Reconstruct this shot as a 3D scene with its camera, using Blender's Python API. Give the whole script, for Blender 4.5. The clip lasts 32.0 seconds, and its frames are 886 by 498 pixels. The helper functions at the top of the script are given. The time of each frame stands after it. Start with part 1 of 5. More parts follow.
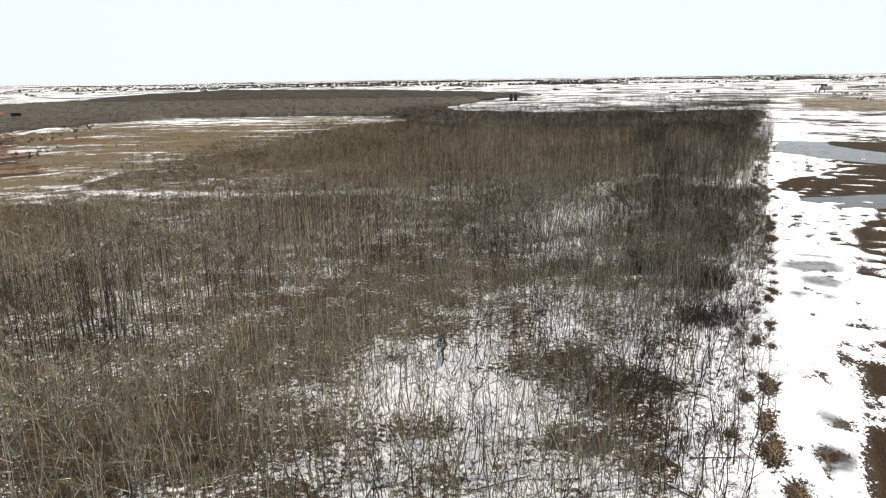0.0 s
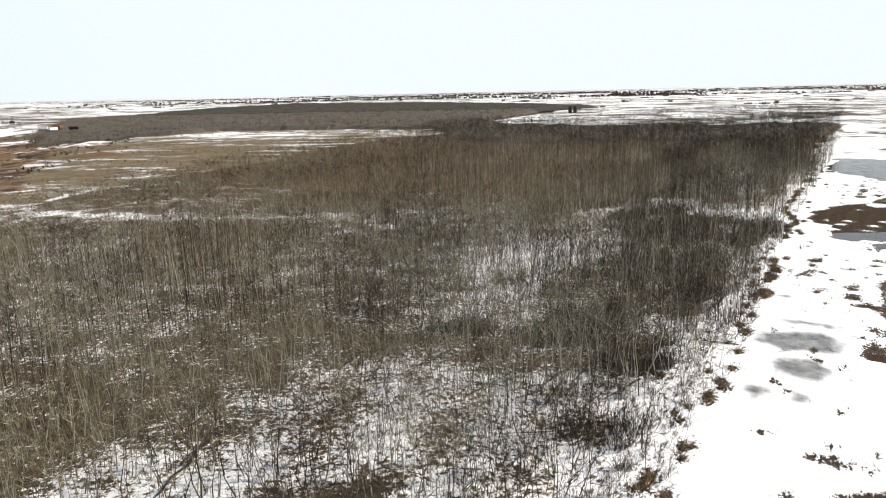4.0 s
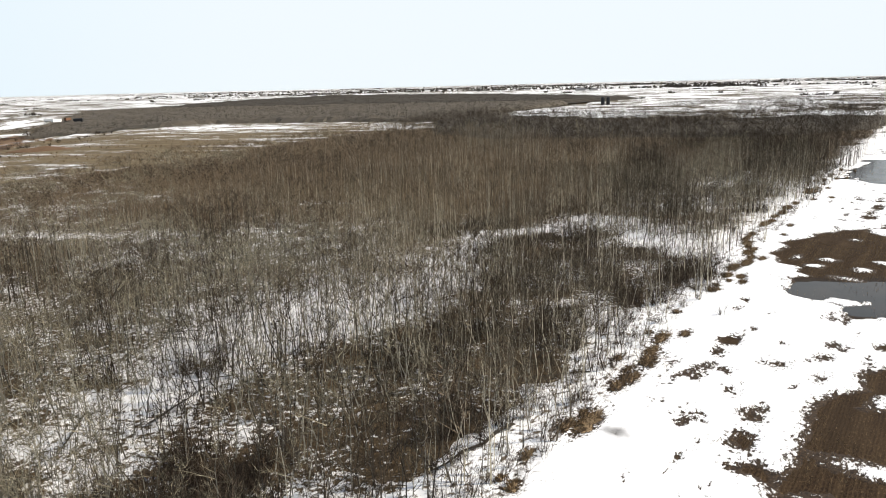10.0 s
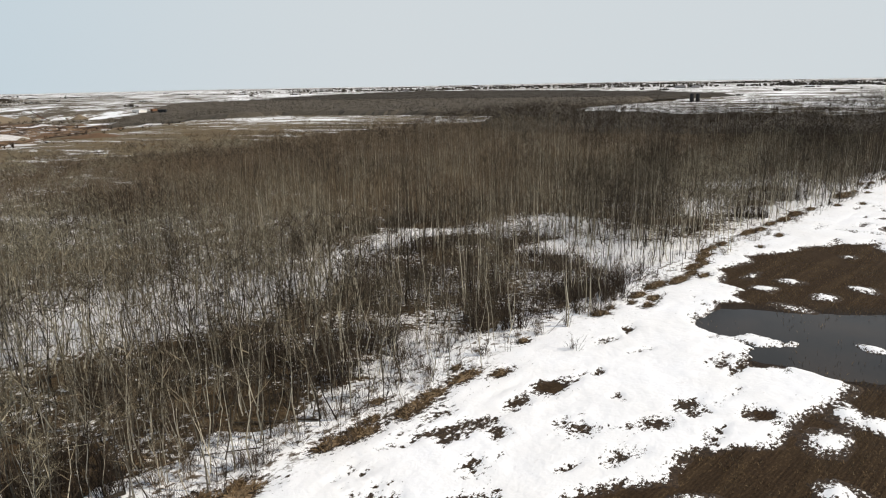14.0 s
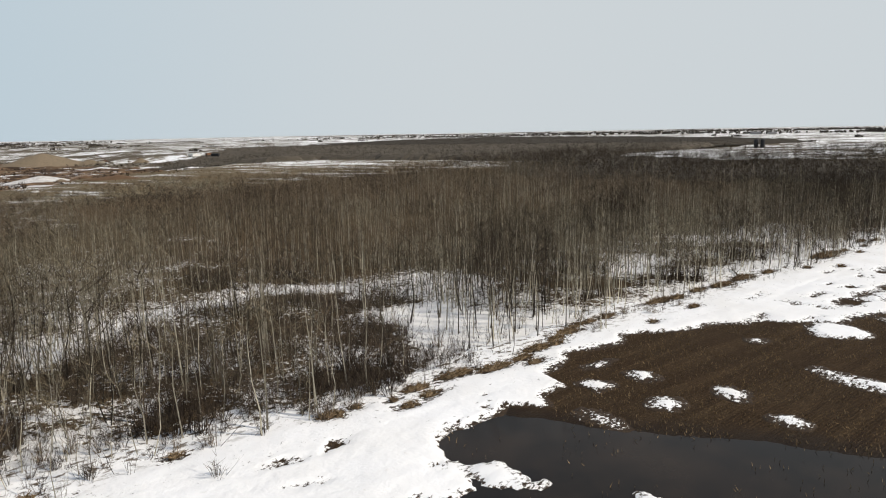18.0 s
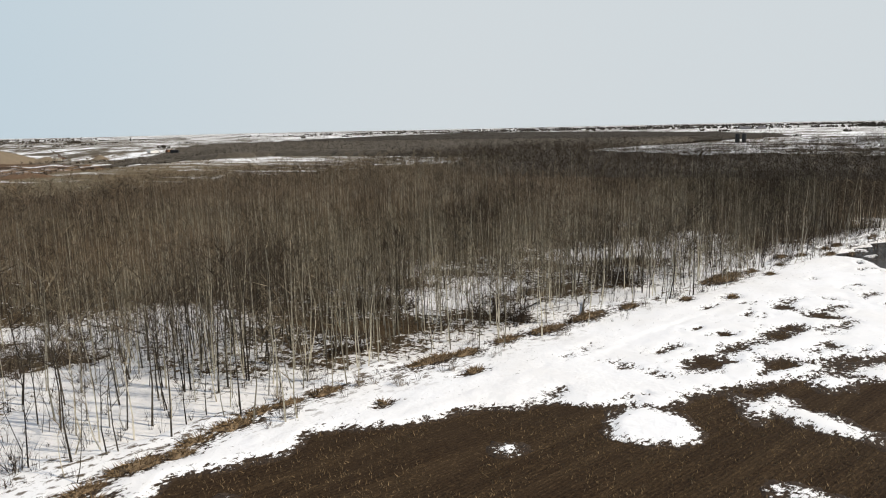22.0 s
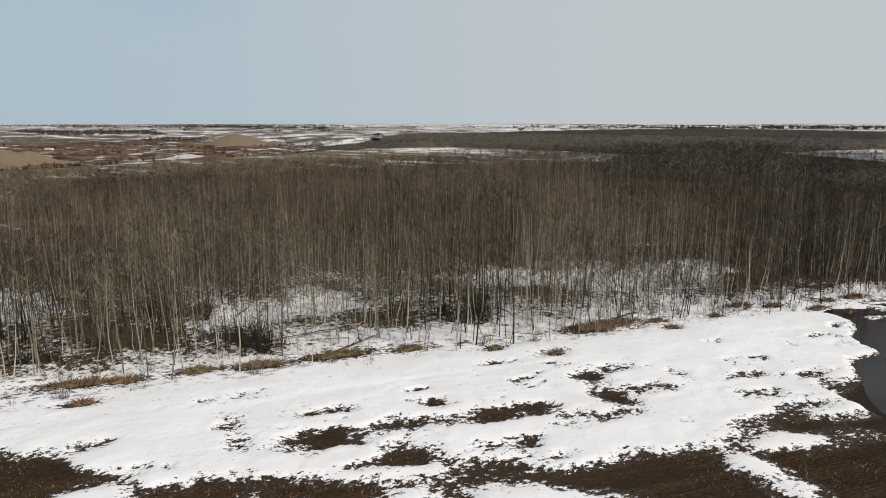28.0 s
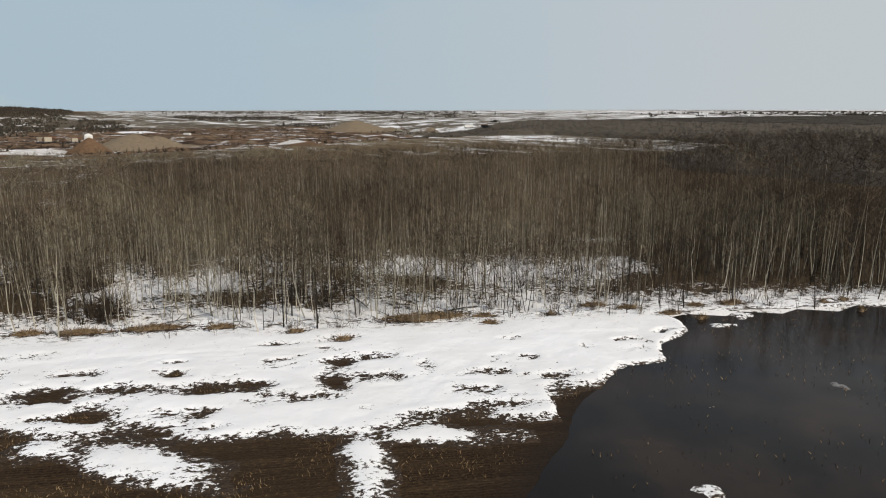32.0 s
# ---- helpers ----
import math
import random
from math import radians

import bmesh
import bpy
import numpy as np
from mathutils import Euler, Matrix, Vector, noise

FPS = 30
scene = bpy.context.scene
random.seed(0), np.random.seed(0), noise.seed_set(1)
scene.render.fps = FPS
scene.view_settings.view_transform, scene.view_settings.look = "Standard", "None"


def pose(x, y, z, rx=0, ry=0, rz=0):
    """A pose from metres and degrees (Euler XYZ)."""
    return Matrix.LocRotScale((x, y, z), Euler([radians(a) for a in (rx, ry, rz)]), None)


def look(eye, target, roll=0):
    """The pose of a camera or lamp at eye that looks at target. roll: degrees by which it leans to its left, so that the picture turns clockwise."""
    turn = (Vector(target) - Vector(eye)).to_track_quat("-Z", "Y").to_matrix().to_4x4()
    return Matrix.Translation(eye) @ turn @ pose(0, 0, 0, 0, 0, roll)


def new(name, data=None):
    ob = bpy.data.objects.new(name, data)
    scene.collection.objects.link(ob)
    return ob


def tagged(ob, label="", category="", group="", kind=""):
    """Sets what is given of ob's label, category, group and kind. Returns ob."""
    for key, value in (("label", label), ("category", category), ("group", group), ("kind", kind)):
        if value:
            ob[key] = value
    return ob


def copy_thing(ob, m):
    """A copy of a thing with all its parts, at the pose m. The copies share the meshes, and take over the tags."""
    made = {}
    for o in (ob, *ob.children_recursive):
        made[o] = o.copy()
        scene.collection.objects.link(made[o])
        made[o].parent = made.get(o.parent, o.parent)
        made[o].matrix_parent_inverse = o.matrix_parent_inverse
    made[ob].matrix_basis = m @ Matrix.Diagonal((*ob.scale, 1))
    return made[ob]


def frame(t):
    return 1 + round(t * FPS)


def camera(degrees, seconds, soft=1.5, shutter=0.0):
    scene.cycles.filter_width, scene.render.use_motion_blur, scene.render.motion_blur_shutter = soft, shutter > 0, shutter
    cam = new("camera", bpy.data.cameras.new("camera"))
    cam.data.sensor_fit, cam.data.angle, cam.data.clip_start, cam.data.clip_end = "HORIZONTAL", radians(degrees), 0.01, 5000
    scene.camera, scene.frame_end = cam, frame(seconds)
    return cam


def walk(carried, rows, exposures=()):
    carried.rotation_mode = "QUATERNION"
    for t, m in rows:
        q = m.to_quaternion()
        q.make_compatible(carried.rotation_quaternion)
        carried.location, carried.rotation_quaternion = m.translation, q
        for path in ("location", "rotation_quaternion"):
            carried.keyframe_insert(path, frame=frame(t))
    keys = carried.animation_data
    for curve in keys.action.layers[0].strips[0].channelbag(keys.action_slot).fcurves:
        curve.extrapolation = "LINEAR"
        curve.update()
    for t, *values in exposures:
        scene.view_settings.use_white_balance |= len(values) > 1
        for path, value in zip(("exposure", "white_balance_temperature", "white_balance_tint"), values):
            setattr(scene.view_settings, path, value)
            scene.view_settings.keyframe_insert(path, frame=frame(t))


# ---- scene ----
cam = camera(65.4, 32.0, 1.05)
PATH = [
    (0, (-0.809, -1.430, 34.870), (-0.926, 17.958, 29.961), -0.85),
    (0.5, (3.196, 2.250, 34.586), (3.029, 21.720, 30.015), -0.91),
    (1, (7.464, 6.245, 34.254), (7.130, 25.725, 29.734), -0.96),
    (1.5, (11.300, 10.164, 33.944), (10.515, 29.633, 29.432), -0.96),
    (2, (15.468, 14.305, 33.831), (14.154, 33.748, 29.329), -0.97),
    (2.5, (18.973, 17.940, 33.693), (17.546, 37.369, 29.170), -1.08),
    (3, (22.446, 21.361, 33.647), (20.723, 40.767, 29.122), -1.10),
    (3.5, (25.808, 25.259, 33.546), (23.744, 44.630, 29.021), -1.17),
    (5.5, (39.670, 42.614, 32.894), (36.836, 61.877, 28.320), -1.35),
    (6, (43.029, 47.380, 32.678), (39.846, 66.586, 28.096), -1.32),
    (6.5, (46.038, 51.815, 32.518), (42.481, 70.954, 27.929), -1.31),
    (7, (49.275, 56.409, 32.529), (45.413, 75.483, 27.918), -1.32),
    (7.5, (52.146, 60.761, 32.245), (48.197, 79.816, 27.628), -1.29),
    (8, (55.243, 65.666, 31.696), (51.310, 84.723, 27.071), -1.37),
    (8.5, (57.943, 70.012, 31.267), (54.024, 89.065, 26.619), -1.41),
    (9, (60.957, 74.964, 30.815), (57.066, 94.020, 26.155), -1.43),
    (9.5, (63.726, 79.062, 30.431), (59.850, 98.116, 25.752), -1.42),
    (10, (67.038, 83.304, 29.971), (63.161, 102.352, 25.267), -1.42),
    (10.5, (70.169, 86.928, 29.468), (66.280, 105.969, 24.746), -1.43),
    (11, (73.706, 90.878, 28.909), (69.813, 109.915, 24.172), -1.47),
    (11.5, (76.933, 94.240, 28.249), (72.969, 113.260, 23.505), -1.48),
    (12, (80.521, 97.581, 27.562), (76.206, 116.526, 22.823), -1.38),
    (12.5, (83.868, 100.642, 26.941), (78.760, 119.395, 22.229), -1.27),
    (13, (87.679, 103.865, 26.274), (81.787, 122.393, 21.585), -1.16),
    (13.5, (90.999, 106.503, 25.909), (84.722, 124.901, 21.207), -1.14),
    (15.5, (104.645, 119.418, 23.943), (96.960, 137.284, 19.281), -0.96),
    (16, (107.797, 123.143, 23.667), (99.766, 140.858, 19.013), -0.91),
    (16.5, (110.415, 127.041, 23.304), (102.093, 144.629, 18.678), -0.93),
    (17, (113.136, 130.849, 23.104), (104.562, 148.322, 18.504), -0.94),
    (17.5, (115.439, 134.971, 22.870), (106.824, 152.424, 18.268), -1.01),
    (18, (117.684, 139.815, 22.919), (109.012, 157.516, 19.530), -1.09),
    (18.5, (119.566, 144.368, 22.379), (110.870, 162.314, 20.851), -1.11),
    (19, (121.511, 149.086, 22.161), (112.823, 167.035, 20.634), -1.16),
    (19.5, (123.356, 153.918, 21.907), (114.679, 171.866, 20.294), -1.20),
    (20, (125.128, 158.675, 21.574), (116.470, 176.515, 18.970), -1.22),
    (20.5, (126.727, 163.667, 21.475), (118.111, 181.381, 18.015), -1.29),
    (21, (128.244, 168.876, 21.156), (119.634, 186.593, 17.690), -1.28),
    (21.5, (129.689, 174.087, 20.885), (121.085, 191.804, 17.407), -1.25),
    (22, (131.236, 178.636, 20.975), (122.644, 196.355, 17.479), -1.25),
    (22.5, (132.836, 183.581, 20.972), (124.269, 201.312, 17.478), -1.23),
    (23, (134.825, 187.748, 21.088), (126.269, 205.481, 17.572), -1.26),
    (23.5, (137.094, 191.617, 21.173), (128.537, 209.345, 17.642), -1.30),
    (24, (139.495, 194.917, 21.167), (130.931, 212.639, 17.619), -1.21),
    (24.5, (142.323, 197.606, 21.323), (133.737, 215.312, 17.753), -1.27),
    (25, (145.051, 200.488, 21.293), (135.977, 217.948, 17.713), -1.15),
    (25.5, (147.907, 203.146, 21.261), (137.836, 220.052, 17.688), -0.98),
    (26, (151.153, 205.463, 21.381), (140.177, 221.793, 17.798), -0.87),
    (26.5, (154.361, 207.722, 21.419), (142.678, 223.549, 17.813), -0.74),
    (28.5, (166.007, 217.508, 21.235), (151.371, 230.631, 17.549), 0.15),
    (29, (169.191, 219.997, 21.436), (153.785, 232.190, 17.694), 0.20),
    (29.5, (172.188, 222.725, 21.623), (156.127, 234.022, 17.827), 0.28),
    (30, (175.298, 225.537, 21.866), (159.083, 236.590, 18.005), 0.19),
    (30.5, (178.262, 228.316, 22.092), (162.032, 239.328, 18.179), 0.14),
    (31, (180.956, 231.462, 22.177), (164.711, 242.437, 18.219), 0.08),
    (31.5, (183.578, 234.689, 22.272), (167.322, 245.632, 18.276), -0.02),
    (32, (186.148, 237.966, 22.360), (169.874, 248.873, 18.334), -0.06),
]
walk(cam, [(t, look(eye, target, roll)) for t, eye, target, roll in PATH],
     [(0, 0.68), (6, 0.68), (9, 0.66), (11, 0.56), (13, 0.28), (16, 0.02), (18, 0.07), (20, 0.14), (22, 0.15), (24, 0.02), (26, -0.14), (29, -0.14), (32, -0.14)])


# ---- plan: the field's edge runs straight; s metres along it, w metres to its right ----
EDGE = np.array([33.0, 62.0])
ALONG = np.array([0.4226, 0.9063])
RIGHT = np.array([0.9063, -0.4226])
STRIP = Matrix.Translation((33.0, 62.0, 0)) @ Matrix.Rotation(math.atan2(0.9063, 0.4226), 4, "Z")
rng = np.random.default_rng(7)


def to_strip(x, y):
    dx, dy = x - EDGE[0], y - EDGE[1]
    return dx * ALONG[0] + dy * ALONG[1], dx * RIGHT[0] + dy * RIGHT[1]


def from_strip(s, w):
    return EDGE[0] + s * ALONG[0] + w * RIGHT[0], EDGE[1] + s * ALONG[1] + w * RIGHT[1]


def hash2(i, j, seed):
    h = (i.astype(np.int64) * 374761393 + j.astype(np.int64) * 668265263 + seed * 974634777) & 0x7FFFFFFF
    h = ((h ^ (h >> 13)) * 1274126177) & 0x7FFFFFFF
    return ((h ^ (h >> 16)) & 0xFFFF) / 65535.0


def vnoise(x, y, size, seed=0):
    """Smooth noise from 0 to 1 with cells of that size."""
    x, y = np.asarray(x, float) / size, np.asarray(y, float) / size
    i, j = np.floor(x), np.floor(y)
    u, v = x - i, y - j
    u, v = u * u * (3 - 2 * u), v * v * (3 - 2 * v)
    a, b, c, d = hash2(i, j, seed), hash2(i + 1, j, seed), hash2(i, j + 1, seed), hash2(i + 1, j + 1, seed)
    return (a * (1 - u) + b * u) * (1 - v) + (c * (1 - u) + d * u) * v


def fnoise(x, y, size, seed=0, octaves=4, gain=0.55):
    total, amp, norm = 0.0, 1.0, 0.0
    for k in range(octaves):
        total = total + amp * vnoise(x, y, size / 2 ** k, seed + 17 * k)
        norm += amp
        amp *= gain
    return total / norm


def ramp(v, a, b):
    k = np.clip((v - a) / (b - a), 0, 1)
    return k * k * (3 - 2 * k)


def inside(x, y, corners):
    """Which of the points lie in the polygon."""
    hit = np.zeros(np.shape(x), bool)
    for (ax, ay), (bx, by) in zip(corners, corners[1:] + corners[:1]):
        cross = ((ay > y) != (by > y)) & (x < (bx - ax) * (y - ay) / (by - ay + 1e-9) + ax)
        hit ^= cross
    return hit


# ---- world and sun ----
SUN_AZ, SUN_EL = 80.0, 40.0
world = bpy.data.worlds.new("sky")
scene.world = world
world.use_nodes = True
wt = world.node_tree
for n in list(wt.nodes):
    wt.nodes.remove(n)
w_out = wt.nodes.new("ShaderNodeOutputWorld")
w_bg = wt.nodes.new("ShaderNodeBackground")
w_sky = wt.nodes.new("ShaderNodeTexSky")
w_sky.sky_type, w_sky.sun_disc = "NISHITA", False
w_sky.sun_elevation, w_sky.sun_rotation = radians(SUN_EL), radians(SUN_AZ)
w_sky.air_density, w_sky.dust_density, w_sky.ozone_density = 1.0, 0.4, 2.0
w_co = wt.nodes.new("ShaderNodeTexCoord")
w_map = wt.nodes.new("ShaderNodeMapping")
w_map.inputs["Scale"].default_value = (1.0, 1.3, 4.5)
w_map.inputs["Rotation"].default_value = (0, 0.12, 0.4)
w_noise = wt.nodes.new("ShaderNodeTexNoise")
w_noise.inputs["Scale"].default_value, w_noise.inputs["Detail"].default_value = 1.6, 6
w_noise.inputs["Roughness"].default_value = 0.55
w_ramp = wt.nodes.new("ShaderNodeMapRange")
w_ramp.inputs["From Min"].default_value, w_ramp.inputs["From Max"].default_value = 0.36, 0.66
w_ramp.inputs["To Min"].default_value, w_ramp.inputs["To Max"].default_value = 0.06, 0.85
w_mix = wt.nodes.new("ShaderNodeMix")
w_mix.data_type = "RGBA"
# thin cloud: bright and milky towards the sun, greyer away from it
w_side = wt.nodes.new("ShaderNodeMapRange")
w_side.inputs["From Min"].default_value, w_side.inputs["From Max"].default_value = -0.8, 0.28
w_side.interpolation_type = "SMOOTHSTEP"
w_milk = wt.nodes.new("ShaderNodeMix")
w_milk.data_type = "RGBA"
w_milk.inputs["A"].default_value, w_milk.inputs["B"].default_value = (4.75, 6.05, 6.95, 1), (6.25, 6.75, 7.05, 1)
wt.links.new(w_co.outputs["Generated"], w_map.inputs["Vector"])
wt.links.new(w_map.outputs["Vector"], w_noise.inputs["Vector"])
wt.links.new(w_noise.outputs["Fac"], w_ramp.inputs["Value"])
w_sep = wt.nodes.new("ShaderNodeSeparateXYZ")
w_low = wt.nodes.new("ShaderNodeMapRange")
w_low.interpolation_type = "SMOOTHSTEP"
w_low.inputs["From Min"].default_value, w_low.inputs["From Max"].default_value = 0.0, 0.32
w_low.inputs["To Min"].default_value, w_low.inputs["To Max"].default_value = 0.85, 0.0
w_add = wt.nodes.new("ShaderNodeMath")
w_add.operation, w_add.use_clamp = "ADD", True
wt.links.new(w_co.outputs["Generated"], w_sep.inputs["Vector"])
wt.links.new(w_sep.outputs["Z"], w_low.inputs["Value"])
wt.links.new(w_ramp.outputs["Result"], w_add.inputs[0])
wt.links.new(w_low.outputs["Result"], w_add.inputs[1])
w_more = wt.nodes.new("ShaderNodeMath")
w_more.operation, w_more.use_clamp = "MULTIPLY_ADD", True
w_more.inputs[1].default_value = 0.45
w_west = wt.nodes.new("ShaderNodeVectorMath")
w_west.operation = "DOT_PRODUCT"
w_west.inputs[1].default_value = (0.8, 0.6, 0)
wt.links.new(w_co.outputs["Generated"], w_west.inputs[0])
wt.links.new(w_west.outputs["Value"], w_side.inputs["Value"])
wt.links.new(w_side.outputs["Result"], w_milk.inputs["Factor"])
wt.links.new(w_milk.outputs["Result"], w_mix.inputs["B"])
wt.links.new(w_side.outputs["Result"], w_more.inputs[0])
wt.links.new(w_add.outputs["Value"], w_more.inputs[2])
# overhead the cloud thins out
w_high = wt.nodes.new("ShaderNodeMapRange")
w_high.interpolation_type = "SMOOTHSTEP"
w_high.inputs["From Min"].default_value, w_high.inputs["From Max"].default_value = 0.4, 0.85
w_high.inputs["To Min"].default_value, w_high.inputs["To Max"].default_value = 1.0, 0.12
w_thin = wt.nodes.new("ShaderNodeMath")
w_thin.operation = "MULTIPLY"
wt.links.new(w_sep.outputs["Z"], w_high.inputs["Value"])
wt.links.new(w_more.outputs["Value"], w_thin.inputs[0])
wt.links.new(w_high.outputs["Result"], w_thin.inputs[1])
wt.links.new(w_thin.outputs["Value"], w_mix.inputs["Factor"])
wt.links.new(w_sky.outputs["Color"], w_mix.inputs["A"])
wt.links.new(w_mix.outputs["Result"], w_bg.inputs["Color"])
w_bg.inputs["Strength"].default_value = 0.092
wt.links.new(w_bg.outputs["Background"], w_out.inputs["Surface"])

sun_data = bpy.data.lights.new("sun", "SUN")
sun_data.energy, sun_data.angle, sun_data.color = 4.1, radians(0.6), (1.0, 0.90, 0.76)
sun = new("sun", sun_data)
sun_way = Vector((math.sin(radians(SUN_AZ)) * math.cos(radians(SUN_EL)), math.cos(radians(SUN_AZ)) * math.cos(radians(SUN_EL)), math.sin(radians(SUN_EL))))
sun.matrix_basis = look(sun_way * 100, (0, 0, 0))


# ---- materials ----
class Mat:
    """A small builder of node materials."""

    def __init__(self, name, rough=0.9, spec=0.2):
        self.m = bpy.data.materials.new(name)
        self.m.use_nodes = True
        self.t = self.m.node_tree
        self.p = self.t.nodes["Principled BSDF"]
        self.p.inputs["Roughness"].default_value = rough
        self.p.inputs["Specular IOR Level"].default_value = spec

    def node(self, kind, **values):
        n = self.t.nodes.new(kind)
        for key, value in values.items():
            n.inputs[key.replace("_", " ")].default_value = value
        return n

    def link(self, a, b):
        self.t.links.new(a, b)

    def coords(self, scale=(1, 1, 1), kind="Object", turn=0.0):
        c, m = self.node("ShaderNodeTexCoord"), self.node("ShaderNodeMapping", Scale=scale)
        m.inputs["Rotation"].default_value = (0, 0, turn)
        self.link(c.outputs[kind], m.inputs["Vector"])
        return m.outputs["Vector"]

    def noise(self, vec, scale, detail=4, rough=0.55):
        n = self.node("ShaderNodeTexNoise", Scale=scale, Detail=detail, Roughness=rough)
        self.link(vec, n.inputs["Vector"])
        return n.outputs["Fac"]

    def span(self, v, a, b, lo=0.0, hi=1.0, soft=False):
        n = self.node("ShaderNodeMapRange", From_Min=a, From_Max=b, To_Min=lo, To_Max=hi)
        if soft:
            n.interpolation_type = "SMOOTHSTEP"
        self.link(v, n.inputs["Value"])
        return n.outputs["Result"]

    def mix(self, fac, a, b):
        n = self.node("ShaderNodeMix")
        n.data_type = "RGBA"
        for v, key in ((fac, "Factor"), (a, "A"), (b, "B")):
            if isinstance(v, tuple):
                n.inputs[key].default_value = (*v, 1)
            elif isinstance(v, (int, float)):
                n.inputs[key].default_value = v
            else:
                self.link(v, n.inputs[key])
        return n.outputs["Result"]

    def math(self, op, a, b=0.0):
        n = self.node("ShaderNodeMath")
        n.operation = op
        for k, v in enumerate((a, b)):
            if isinstance(v, (int, float)):
                n.inputs[k].default_value = v
            else:
                self.link(v, n.inputs[k])
        return n.outputs[0]

    def color(self, c):
        self.link(c, self.p.inputs["Base Color"])

    def rough(self, r):
        self.link(r, self.p.inputs["Roughness"])

    def bump(self, h, strength=0.5, dist=0.05):
        n = self.node("ShaderNodeBump", Strength=strength, Distance=dist)
        self.link(h, n.inputs["Height"])
        self.link(n.outputs["Normal"], self.p.inputs["Normal"])

    def island(self):
        return self.node("ShaderNodeNewGeometry").outputs["Random Per Island"]


def plain(name, a, b, scale=3.0, rough=0.85, spec=0.2, bump=0.0, metal=0.0):
    """Two tones mixed by noise at two scales."""
    m = Mat(name, rough, spec)
    v = m.coords()
    k = m.math("ADD", m.math("MULTIPLY", m.noise(v, scale), 0.6), m.math("MULTIPLY", m.noise(v, scale * 9), 0.4))
    m.color(m.mix(m.span(k, 0.3, 0.7), a, b))
    m.p.inputs["Metallic"].default_value = metal
    if bump:
        m.bump(k, 0.6, bump)
    return m.m


def wood(name, a, b, c, lean=2.0):
    """Bark and twigs: every stem takes a tone of its own, the dark ones more often."""
    m = Mat(name, 0.85, 0.05)
    tone = m.mix(m.math("POWER", m.island(), lean), a, b)
    v = m.coords((1, 1, 0.35))
    m.color(m.mix(m.span(m.noise(v, 6.0, 3), 0.5, 0.75), tone, c))
    return m.m


BARK = wood("aspen_bark", (0.07, 0.06, 0.046), (0.60, 0.55, 0.43), (0.05, 0.042, 0.032), 0.75)
BARK_DARK = wood("dark_bark", (0.028, 0.024, 0.02), (0.10, 0.085, 0.065), (0.02, 0.017, 0.015))
BARK_WHITE = wood("birch_bark", (0.42, 0.39, 0.32), (0.60, 0.57, 0.50), (0.09, 0.08, 0.07))
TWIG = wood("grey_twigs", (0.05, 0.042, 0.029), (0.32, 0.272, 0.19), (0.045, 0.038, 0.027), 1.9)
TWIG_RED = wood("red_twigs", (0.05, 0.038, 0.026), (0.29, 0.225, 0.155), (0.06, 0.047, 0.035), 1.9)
TWIG_PALE = wood("pale_twigs", (0.068, 0.06, 0.043), (0.395, 0.355, 0.258), (0.064, 0.057, 0.042), 1.6)
BARK_GREY = wood("grey_bark", (0.04, 0.038, 0.032), (0.46, 0.44, 0.37), (0.035, 0.033, 0.029), 1.3)
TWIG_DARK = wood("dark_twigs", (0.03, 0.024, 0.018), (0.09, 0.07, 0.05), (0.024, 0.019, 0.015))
SHRUB = wood("willow_stems", (0.028, 0.022, 0.018), (0.10, 0.074, 0.053), (0.024, 0.02, 0.017))
SCRUB_TWIG = wood("scrub_twigs", (0.038, 0.031, 0.025), (0.17, 0.132, 0.1), (0.034, 0.028, 0.022), 1.8)
TWIG_FAR = wood("far_twigs", (0.05, 0.044, 0.036), (0.10, 0.087, 0.07), (0.042, 0.037, 0.031))
SPRUCE = wood("spruce_needles", (0.014, 0.02, 0.016), (0.03, 0.04, 0.03), (0.01, 0.014, 0.011))
STRAW = wood("dry_grass", (0.12, 0.078, 0.042), (0.37, 0.275, 0.165), (0.06, 0.038, 0.021))
STUBBLE = wood("stubble", (0.14, 0.095, 0.05), (0.34, 0.25, 0.145), (0.07, 0.048, 0.03))


